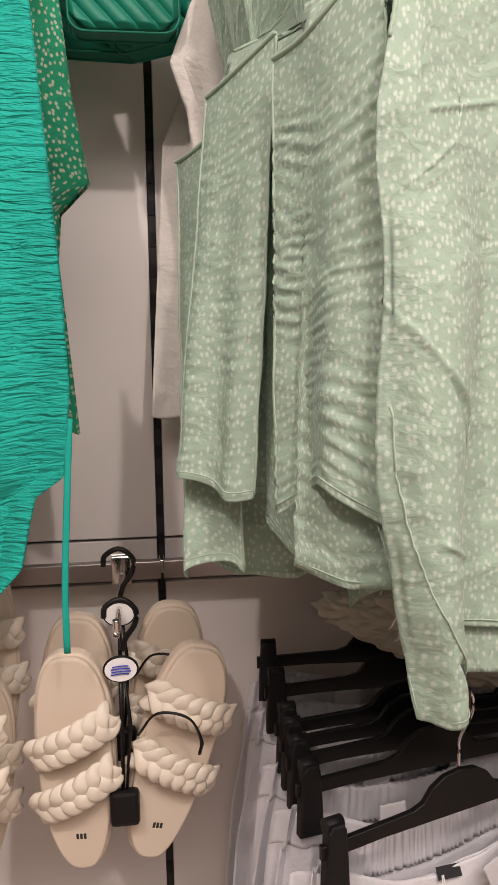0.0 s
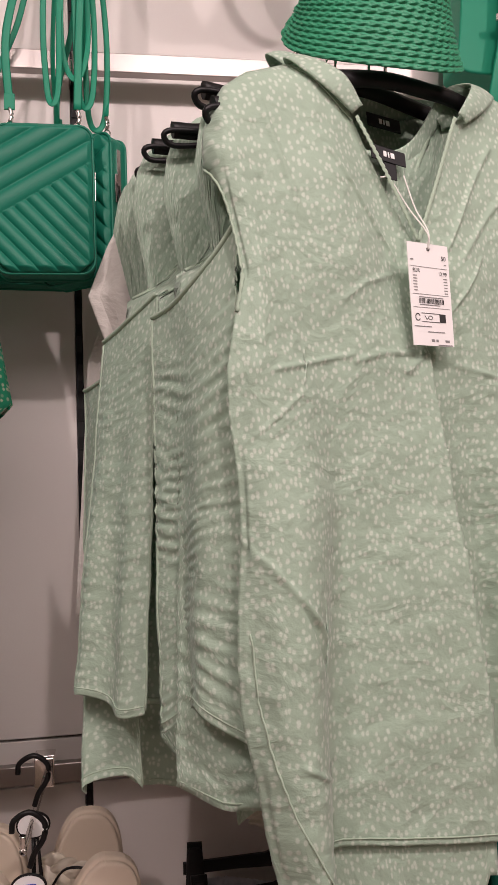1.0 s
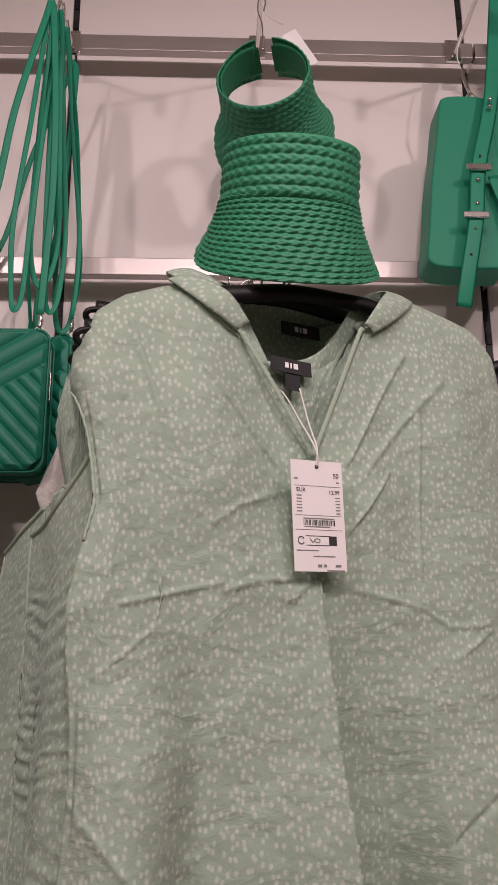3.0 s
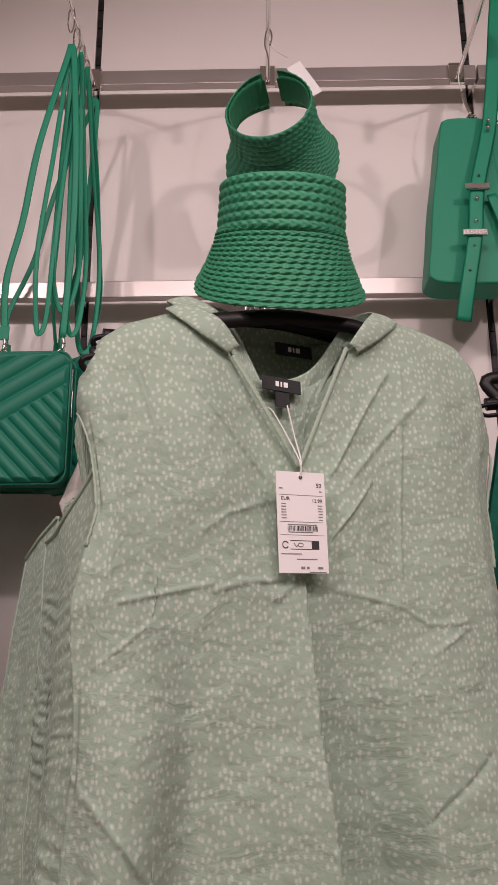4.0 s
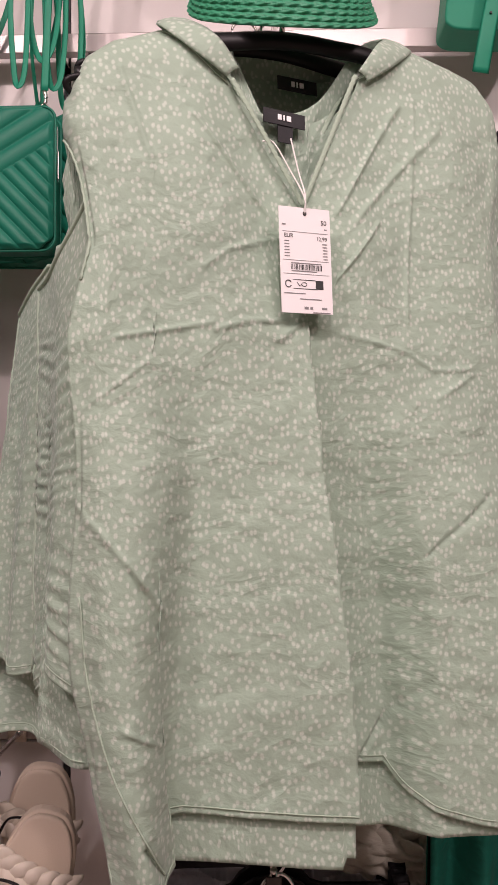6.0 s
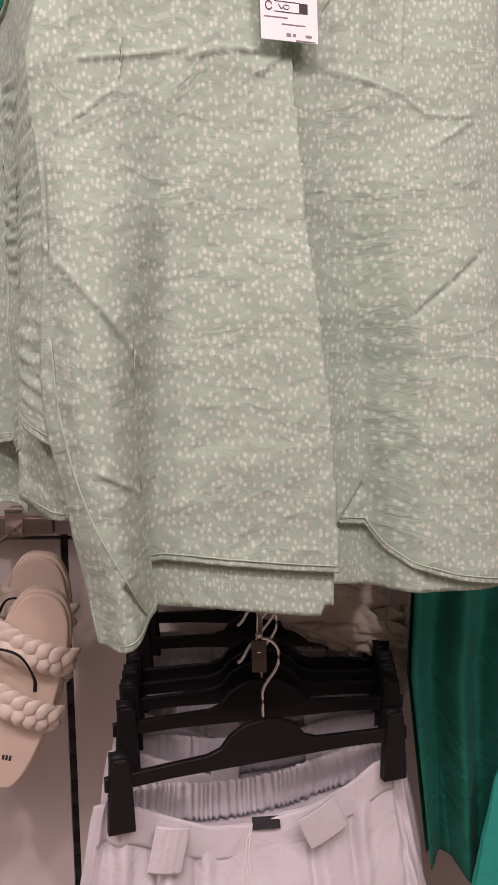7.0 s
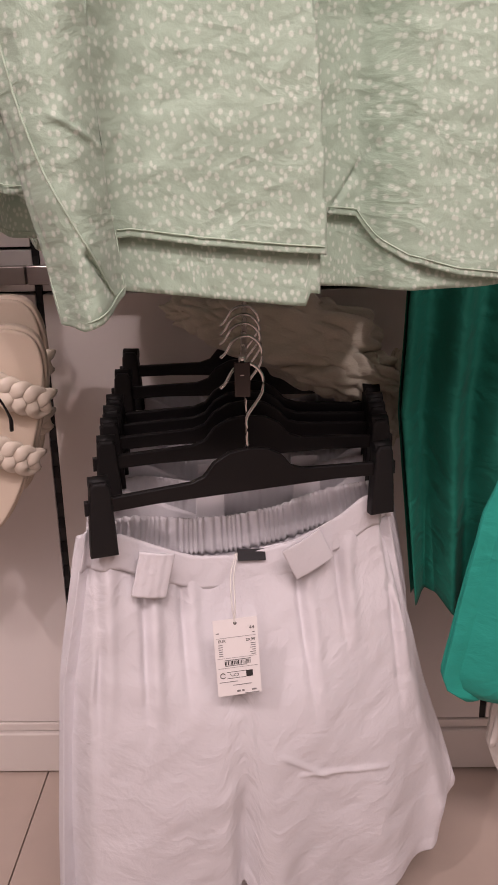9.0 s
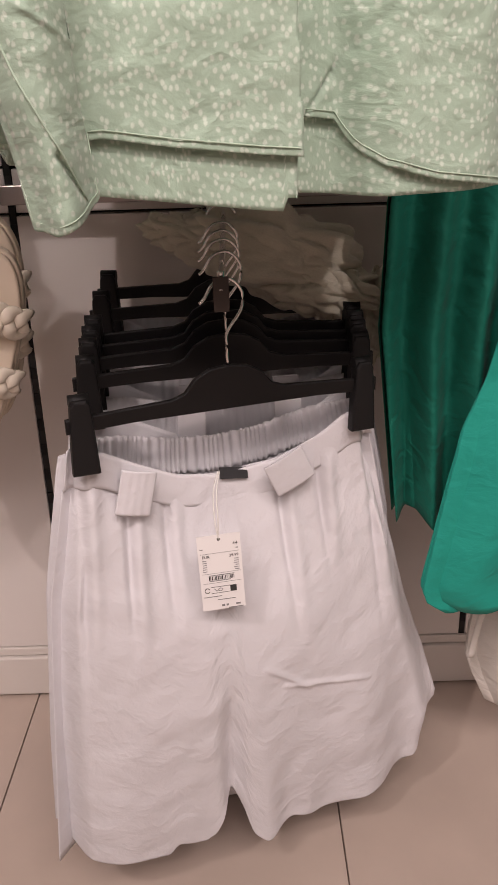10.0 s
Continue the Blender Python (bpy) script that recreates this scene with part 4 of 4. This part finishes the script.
def sandal(name_label, m, straps):
    """A slide sandal: layered sole, moulded footbed, two braided straps and a small printed mark."""
    s = thing("sandal", name_label, "sandal", m, "braided sandals")
    slab_part("sole", sole_outline(0.003), 0.004, 0.024, M_FOOT, s, 0.004)
    slab_part("footbed", sole_outline(-0.001), -0.006, 0.006, M_FOOT, s, 0.004)
    bm = bmesh.new()
    for x in (-0.007, -0.002, 0.003):
        add_box(bm, (x, -0.0068, -0.108), (x + 0.0035, -0.0058, -0.100), 0.0003, 1)
    part("printed_mark", bm, M_INK, s)
    for z, tilt in straps:
        st = bpy.data.objects.new("strap", None)
        scene.collection.objects.link(st)
        st.parent = s
        st.matrix_local = pose(0, 0, z, 0, tilt, 0)
        for j in range(3):
            pts = []
            for t in np.linspace(0, 1, 60):
                x = -0.061 + 0.122 * t
                arch = -0.004 - 0.024 * math.sin(math.pi * t) ** 0.55
                ph = 2 * math.pi * (t * 2.3 + j / 3)
                pts.append((x, arch - 0.0042 * math.sin(ph * 2) * math.sin(math.pi * t) ** 0.3, 0.0145 * math.sin(ph)))
            tube_part("strand", pts, 0.0108, M_STRAP, st, 10, 0.42, up=(0, 1, 0))
    return s


LEFT_STRAPS, RIGHT_STRAPS = ((0.045, -24), (-0.03, -26)), ((0.075, 12), (-0.012, 16))
sandal("cream braided slide sandal hanging heel down on a prong", pose(-0.098, 0.965, 0.828, 4, -2, -6), LEFT_STRAPS)
sandal("cream braided slide sandal hanging tilted on a prong", pose(0.036, 0.972, 0.828, 4, 15, 8), RIGHT_STRAPS)
sandal("cream braided slide sandal hanging in the second row", pose(-0.105, 1.065, 0.845, 4, 3, -4), LEFT_STRAPS)
sandal("cream braided slide sandal hanging in the second row", pose(0.025, 1.075, 0.852, 4, 6, 4), RIGHT_STRAPS)
for y, lean in ((0.93, 0), (1.03, 4), (1.13, -3)):
    sandal("cream braided slide sandal on the next prong", pose(-0.245, y, 0.86 - 0.02 * lean, 4, lean, 6), ((0.05, 10), (-0.025, 8)))


def sandal_hanger(x, y, z, blue):
    h = thing("sandal_hanger", "black plastic sandal hanger with an oval white size label", "hanger", pose(x, y, z), "sandal hangers")
    tube_part("hook", curve([(-0.02, 0, 0.09), (-0.017, 0, 0.105), (0.003, 0, 0.114), (0.021, 0, 0.10), (0.02, 0, 0.08), (0.008, 0, 0.062), (0.002, 0, 0.045)], 26), 0.0038, M_BLACK, h, 8)
    oval = [(0.021 * math.cos(a), 0.016 * math.sin(a)) for a in np.linspace(0, 6.2832, 28, endpoint=False)]
    slab_part("label_rim", [(x2 * 1.12, z2 * 1.14 + 0.02) for x2, z2 in oval], -0.002, 0.002, M_BLACK, h, 0.001)
    slab_part("size_label", [(x2, z2 + 0.02) for x2, z2 in oval], -0.0032, -0.0021, M_CARD, h)
    if blue:
        bm = bmesh.new()
        for k, (a, c2) in enumerate(((-0.013, 0.011), (-0.012, 0.013), (-0.013, 0.012), (-0.011, 0.01))):
            add_tube(bm, curve([(a, -0.0036, 0.0135 + k * 0.0035), (0, -0.0036, 0.0148 + k * 0.0035), (c2, -0.0036, 0.0145 + k * 0.0035)], 8), 0.0021, 6, 0.3)
        part("pen_scribble", bm, M_BLUE, h)
    for dx, x2 in ((0, -0.002), (0.016, 0.02)):
        tube_part("stem", [(dx * 0.3, 0.002, 0.006), (x2 * 0.5, 0.004, -0.06), (x2 * 0.2 - 0.002, 0.006, -0.16)], 0.0032, M_BLACK, h, 8, 0.6)
    box_part("clamp", (-0.021, -0.004, -0.2), (0.019, 0.014, -0.15), M_BLACK, h, 0.006)
    tube_part("toe_loop", curve([(0.02, -0.006, -0.07), (0.045, -0.022, -0.035), (0.085, -0.03, -0.04), (0.102, -0.022, -0.075), (0.1, -0.012, -0.1)], 24), 0.0028, M_BLACK, h, 8, 0.6)
    return h


sandal_hanger(-0.033, 0.945, 0.945, True)
sandal_hanger(-0.036, 1.035, 0.99, False)
prong(-0.036, 1.018, 0.28, "chrome prong on the lower rail carrying sandals", 0.0, False)
prong(-0.25, 1.018, 0.30, "chrome prong on the lower rail carrying more sandals", 0.0, False)


# ---- shorts on clip hangers ----
def clip_hanger(m, seed=0):
    """A black trouser hanger: humped bar, two clips and a steel hook; origin at the middle of the bar."""
    h = thing("clip_hanger", "black plastic clip hanger with a bent steel hook", "hanger", m, "clip hangers")
    low = [(-0.206, -0.014), (-0.12, -0.010), (0.12, -0.010), (0.206, -0.014)]
    up = [(0.206, 0.004), (0.075, 0.011), (0.058, 0.017), (0.045, 0.033), (0.025, 0.044), (0, 0.047), (-0.025, 0.044), (-0.045, 0.033), (-0.058, 0.017), (-0.075, 0.011), (-0.206, 0.004)]
    slab_part("bar", low + up, -0.0045, 0.0045, M_BLACK, h, 0.0018)
    for s in (-1, 1):
        slab_part("clip", [(s * 0.187 + a, z) for a, z in ((-0.017, -0.068), (0.017, -0.068), (0.0155, -0.03), (0.0125, 0.02), (0.008, 0.028), (-0.008, 0.028), (-0.0125, 0.02), (-0.0155, -0.03))], -0.0105, 0.0085, M_BLACKMAT, h, 0.004)
        tube_part("pivot", [(s * 0.187 - 0.012, 0.004, 0.024), (s * 0.187 + 0.012, 0.004, 0.024)], 0.009, M_BLACKMAT, h, 12)
    tube_part("hook", curve([(0, 0, 0.046), (-0.001, 0, 0.075), (0.002, 0, 0.09), (0.02, 0, 0.115), (0.021, 0, 0.137), (0.006, 0, 0.153), (-0.014, 0, 0.149), (-0.026, 0, 0.132), (-0.033, 0, 0.126)], 36), 0.0021, M_CHROME, h, 8)
    return h


def shorts(label, m, seed, nu=120, nv=150, front_most=False):
    """Wide white linen shorts held at the waist corners: front and gathered back, waistband, tabs."""
    g = thing("shorts", label, "shorts", m, "white shorts")
    s, v = np.linspace(-1, 1, nu), np.linspace(0, 1, nv)
    Zc = 0.80
    top = smooth_interp(s, [(-1, 0.732), (-0.93, 0.746), (-0.8, 0.752), (-0.6, 0.728), (-0.3, 0.695), (-0.03, 0.684), (0.3, 0.693), (0.62, 0.726), (0.8, 0.754), (0.93, 0.755), (1, 0.742)], 0.04)
    low = smooth_interp(s, [(-1, 0.130), (-0.93, 0.112), (-0.75, 0.105), (-0.45, 0.09), (-0.40, 0.108), (-0.25, 0.098), (-0.2, 0.11), (-0.09, 0.185), (-0.04, 0.15), (0.0, 0.10), (0.06, 0.082), (0.2, 0.098), (0.3, 0.088), (0.6, 0.098), (0.85, 0.115), (0.95, 0.15), (1, 0.19)], 0.012) + (0 if front_most else 0.02)
    Z = top[None, :] + (low - top)[None, :] * v[:, None]
    Wl = interp(Z, [(0.1, 0.288), (0.3, 0.275), (0.54, 0.252), (0.7, 0.222), (0.76, 0.208)])
    Wr = interp(Z, [(0.1, 0.356), (0.2, 0.37), (0.3, 0.342), (0.4, 0.308), (0.6, 0.252), (0.7, 0.226), (0.76, 0.212)])
    if not front_most:
        Wl, Wr = Wl - 0.12 * step(0.75, 0.1, Z) * 0.5, Wr - 0.08 * step(0.75, 0.1, Z)
    X = np.where(s[None, :] < 0, s[None, :] * Wl, s[None, :] * Wr)
    d = top[None, :] - Z
    Y = -0.045 * np.sin(math.pi * np.clip((s[None, :] + 1) / 2, 0, 1)) * step(0.7, 0.35, Z) + 0.028 * np.cos(s[None, :] * 1.57) * step(0.22, 0.0, d)
    Y += 0.055 * step(0.84, 1.0, np.abs(s))[None, :]
    for x0, a, ln in ((-0.135, 0.010, 0.30), (-0.085, 0.007, 0.25), (0.075, 0.008, 0.28), (0.13, 0.008, 0.22), (-0.19, 0.007, 0.4), (0.2, 0.008, 0.4)):
        xx = x0 * (1 + 0.45 * d)
        Y += a * np.exp(-((X - xx) / 0.0055) ** 2) * step(0.02, 0.06, d) * step(ln, ln * 0.4, d) - a * 0.8 * np.exp(-((X - xx - 0.014) / 0.009) ** 2) * step(0.02, 0.06, d) * step(ln, ln * 0.4, d)
    Y += 0.030 * np.exp(-((X + 0.024) / 0.016) ** 2) * step(0.46, 0.22, Z)
    Y += 0.009 * step(0.5, 0.15, Z) * np.sin(X * 33 + 0.8 + seed) * (1 - 0.3 * np.cos(X * 9)) + 0.004 * step(0.3, 0.1, Z) * np.sin(X * 75 + seed * 2 + 2 * np.sin(X * 17))
    Y += 0.0065 * waves(X, Z, seed, 24, 8) + 0.0022 * waves(X, Z, seed + 4, 80, 8)
    for a, c in (((0.06, 0.36), (0.2, 0.33)), ((0.03, 0.40), (0.1, 0.345)), ((-0.2, 0.62), (-0.226, 0.5)), ((0.2, 0.66), (0.24, 0.52))):
        Y += crease(X, Z, a, c, 0.004, -0.004)
    sheet("front_panel", np.stack([X, Y, Z - Zc], 2), M_LINEN, g)
    # waistband front, 45 mm deep, a touch proud
    wb = np.linspace(0, 1, 10)
    Tz = top[None, :] - 0.046 * wb[:, None]
    Xw = np.where(s[None, :] < 0, s[None, :] * interp(Tz, [(0.6, 0.24), (0.76, 0.209)]), s[None, :] * interp(Tz, [(0.6, 0.25), (0.77, 0.212)]))
    Yw = 0.028 * np.cos(s[None, :] * 1.57) * step(0.22, 0.0, 0.046 * wb)[:, None] + 0.055 * step(0.84, 1.0, np.abs(s))[None, :] - 0.0022 - 0.001 * np.sin(wb * 3.1)[:, None] + 0.0015 * waves(Xw, Tz, seed + 8, 60, 7)
    sheet("waistband", np.stack([Xw, Yw, Tz - Zc], 2), M_LINEN, g, 0.0016)
    # gathered elastic back
    s2 = np.linspace(-1, 1, 220 if front_most else 110)
    for nm, z0, z1, yb in (("back_waistband", 0.0, 0.055, 0.075), ("back_panel", 0.055, 0.66, 0.08)):
        r = np.linspace(0, 1, 8 if z0 == 0 else 40)
        topb = smooth_interp(s2, [(-1, 0.757), (-0.7, 0.752), (-0.3, 0.728), (0, 0.722), (0.3, 0.726), (0.7, 0.752), (1, 0.768)], 0.05)
        Zb = topb[None, :] - (z0 + (z1 - z0) * r)[:, None]
        Xb = s2[None, :] * interp(Zb, [(0.1, 0.29), (0.54, 0.25), (0.76, 0.205)])
        Yb = yb - 0.06 * np.abs(s2)[None, :] ** 3 + (0.0028 * np.sin(s2[None, :] * 150 + 3 * np.sin(s2[None, :] * 23) + Zb * 18) if z0 == 0 else 0.008 * np.sin(Xb * 60 + seed) * step(0.7, 0.4, Zb))
        sheet(nm, np.stack([Xb, Yb, Zb - Zc], 2), M_LINEN, g)
    if front_most:
        for x, z, w, h, tilt in ((-0.128, 0.692, 0.046, 0.062, 13), (0.083, 0.685, 0.06, 0.05, -25)):
            S, K = np.meshgrid(np.linspace(-1, 1, 24), np.linspace(1, -1, 20))
            m2 = pose(0, 0, 0, 0, tilt, 0).to_3x3()
            base_y = 0.012 - 0.006
            P = np.stack([S * w / 2, -0.010 - 0.003 * np.cos(S * 1.5) + (0.0003 * np.sin(S * 14) if x < 0 else 0.0), K * h / 2], 2) @ np.array(m2).T + np.array([x, base_y, z - Zc])
            sheet("belt_tab", P, M_LINEN, g, 0.002)
        box_part("size_label", (-0.02, -0.0006, -0.008), (0.02, 0.0006, 0.008), M_LABEL, g, 0, pose(0.012, 0.024, 0.684 - Zc, -35, 8, 0), "black woven size label")
    else:
        for x, z in ((-0.05, 0.70), (0.09, 0.705)):
            box_part("belt_tab", (x - 0.02, 0.018, z - Zc - 0.03), (x + 0.02, 0.022, z - Zc + 0.03), M_LINEN, g, 0.001)
    return g


SH = pose(0.39, 0.84, 0.80, 0, 0, 19)
clip_hanger(SH)
shorts("white wide-leg linen shorts clipped to the front hanger", SH @ pose(0, 0.006, 0), 4, 200, 260, True)
price_tag(SH @ pose(-0.034, -0.036, 0.632 - 0.80, -4, -2, -10), "44", "29.99", [[(0, -0.001, -0.006), (-0.002, 0.0, 0.02), (0.001, 0.02, 0.05), (0.012, 0.045, 0.07)], [(0, 0.001, -0.006), (0.002, 0.0, 0.02), (0.005, 0.02, 0.05), (0.014, 0.045, 0.07)]], 9)
for i, (x, y, rot) in enumerate(((0.388, 0.92, 12), (0.386, 0.96, 9), (0.385, 0.99, 7), (0.384, 1.02, 6), (0.384, 1.09, 1), (0.384, 1.155, -4))):
    m = pose(x, y, 0.80 + (y - 0.84) * 0.24, 0, 0, rot)
    clip_hanger(m)
    if i in (0, 2, 4, 5):
        shorts("white linen shorts on a clip hanger in the row behind", m @ pose(0, 0.006, 0), 30 + i, 90, 90)
prong(0.386, 1.022, 0.375, "chrome prong on the lower rail carrying white shorts", 0.078)


# ---- other garments ----
def drape(name, label, category, rows, mat, parent_m, folds, seed, depth=0.02, nu=120, nv=160, group=""):
    """A hanging garment: rows of (z, left, right) give its outline; deepening vertical folds, front and back."""
    g = thing(name, label, category, parent_m, group)
    rows = sorted(rows)
    zs = [r[0] for r in rows]
    v, s = np.linspace(0, 1, nv), np.linspace(-1, 1, nu)
    z = zs[-1] + (zs[0] - zs[-1]) * v
    Lx, Rx = np.interp(z, zs, [r[1] for r in rows]), np.interp(z, zs, [r[2] for r in rows])
    X = (Lx + Rx)[:, None] / 2 + (Rx - Lx)[:, None] / 2 * s[None, :]
    Z = np.repeat(z[:, None], nu, 1)
    grow = 0.25 + 0.75 * v[:, None]
    for nm, sg in (("front_panel", -1), ("back_panel", 1)):
        Y = sg * depth * (1 - s[None, :] ** 4) + depth * 0.7 * grow * np.sin(s[None, :] * folds + seed + sg + 0.8 * np.sin(z[:, None] * 5)) + 0.002 * waves(X, Z, seed, 50, 7) + 0.001 * waves(X, Z, seed + 3, 170, 7)
        Zr = Z + 0.012 * v[:, None] ** 4 * np.sin(s[None, :] * folds * 0.7 + seed)
        sheet(nm, np.stack([X, Y, Zr], 2), mat, g)
    return g


drape("dress", "bright teal crinkle cotton dress with a hanging tie cord", "dress", [(1.06, -0.48, -0.19), (1.11, -0.49, -0.145), (1.16, -0.49, -0.135), (1.20, -0.49, -0.125), (1.225, -0.48, -0.09), (1.33, -0.47, -0.08), (1.46, -0.46, -0.085), (1.78, -0.44, -0.108), (1.95, -0.38, -0.16)], M_TEAL, pose(0, 0.9, 0), 9, 2, 0.022)
cord = thing("tie_cord", "thin teal fabric tie cord hanging from the dress", "cord")
tube_part("cord", curve([(-0.082, 0.895, 1.30), (-0.088, 0.89, 1.2), (-0.094, 0.888, 1.1), (-0.095, 0.888, 1.012)], 20), 0.0042, M_TEAL, cord, 8, 0.35, up=(0, 1, 0))
drape("blouse_sleeve", "dark green floral print garment hanging behind the teal dress", "blouse", [(1.27, -0.4, -0.08), (1.5, -0.4, -0.10), (1.56, -0.40, -0.094), (1.60, -0.40, -0.055), (1.72, -0.40, -0.075), (1.83, -0.38, -0.085), (1.98, -0.33, -0.14)], M_FLORAL, pose(0, 1.03, 0), 8, 4, 0.02)
drape("dress", "long emerald green crepe dress hanging from the middle rail", "dress", [(0.555, 0.636, 0.98), (0.85, 0.602, 1.0), (1.02, 0.608, 1.02), (1.3, 0.64, 1.02), (1.6, 0.70, 1.0), (1.85, 0.75, 0.97), (1.95, 0.8, 0.92)], M_EMERALD, pose(0, 0.985, 0), 20, 1, 0.034, 200)
drape("dress", "teal crepe dress hanging in front of the emerald one", "dress", [(0.445, 0.70, 1.02), (0.462, 0.672, 1.02), (0.485, 0.664, 1.01), (0.73, 0.708, 1.0), (0.80, 0.735, 1.0), (1.05, 0.79, 1.0), (1.5, 0.8, 0.98), (1.9, 0.84, 0.93)], M_SATIN, pose(0, 0.9, 0), 7, 3, 0.018)
drape("pleated_blouse", "off-white pleated top hanging behind the mint blouses", "top", [(1.45, 0.09, 0.42), (1.6, 0.09, 0.45), (1.70, 0.078, 0.45), (1.765, 0.056, 0.45), (1.84, 0.085, 0.44), (1.90, 0.115, 0.42), (1.955, 0.15, 0.38)], M_WHITE, pose(0, 1.05, 0), 16, 5, 0.018)
drape("long_blouse", "long off-white blouse hanging next to the wall", "top", [(1.285, 0.02, 0.5), (1.5, 0.035, 0.48), (1.69, 0.048, 0.47), (1.8, 0.09, 0.45), (1.93, 0.16, 0.38)], M_WHITE, pose(0, 1.185, 0), 12, 6, 0.018)
drape("white_trousers", "off-white trousers hanging low beside the teal dress", "trousers", [(0.135, 0.83, 1.02), (0.2, 0.80, 1.02), (0.24, 0.787, 1.02), (0.30, 0.79, 1.0), (0.6, 0.83, 1.0), (0.95, 0.86, 0.99)], M_WHITE, pose(0, 1.05, 0), 7, 2, 0.018)
tie = thing("tie_cord", "off-white fabric tie hanging below the teal dress", "cord")
tube_part("cord", curve([(0.80, 1.0, 0.40), (0.786, 0.995, 0.33), (0.776, 0.99, 0.275)], 12), 0.006, M_WHITE, tie, 8, 0.4, up=(0, 1, 0))
for x, y, z, lb in ((-0.27, 0.9, 1.955, "black plastic hanger carrying the teal crinkle dress"), (-0.24, 1.03, 1.985, "black plastic hanger carrying the floral garment"), (0.86, 0.98, 1.955, "black plastic hanger carrying the emerald dress"), (0.885, 0.9, 1.92, "black plastic hanger carrying the teal crepe dress"), (0.27, 1.05, 1.96, "black plastic hanger carrying an off-white top"), (0.27, 1.185, 1.935, "black plastic hanger carrying an off-white blouse")):
    arm_hanger(lb, pose(x, y, z), 0.12 if x > 0 else 0.13)
prong(-0.26, 2.208, 0.42, "chrome prong carrying the teal dress", 0.14)
prong(0.87, 2.208, 0.40, "chrome prong carrying the emerald dresses", 0.14)

# a crumpled top pushed over the shorts hangers
heap = thing("crumpled_top", "cream cotton top crumpled over the shorts hangers", "top", pose(0.465, 1.105, 0.93))


def lump(name, centre, size, seed, shear, label=""):
    """A crumpled roll of cloth with sharp folds."""
    A, B = np.meshgrid(np.linspace(0, 2 * math.pi, 180, endpoint=False), np.linspace(0.02, math.pi - 0.02, 110))
    u, w = np.cos(A) * np.sin(B), np.cos(B)
    rad = 1 + 0.5 * np.abs(waves(u, w, seed, 3.2, 6)) + 0.42 * np.abs(waves(u, w + np.sin(A) * 0.3, seed + 4, 8, 7)) + 0.05 * waves(u, w, seed + 7, 20, 7)
    hx, hy, hz = size[0] * rad * np.sin(B) * np.cos(A), size[1] * rad * np.sin(B) * np.sin(A), size[2] * rad * np.cos(B)
    hz = hz + shear * hx
    sheet(name, np.stack([hx + centre[0], hy + centre[1], hz + centre[2]], 2), M_CREAM, heap, 0.001, label, closed=True)


lump("body", (0.01, 0.0, 0.0), (0.115, 0.055, 0.065), 3, -0.25)
lump("sleeve", (-0.115, -0.005, 0.035), (0.075, 0.035, 0.03), 9, -0.15)
lump("hem", (0.075, -0.02, -0.045), (0.08, 0.04, 0.035), 14, -0.1)
lump("tie", (0.145, -0.02, -0.085), (0.028, 0.025, 0.06), 21, 0.0)
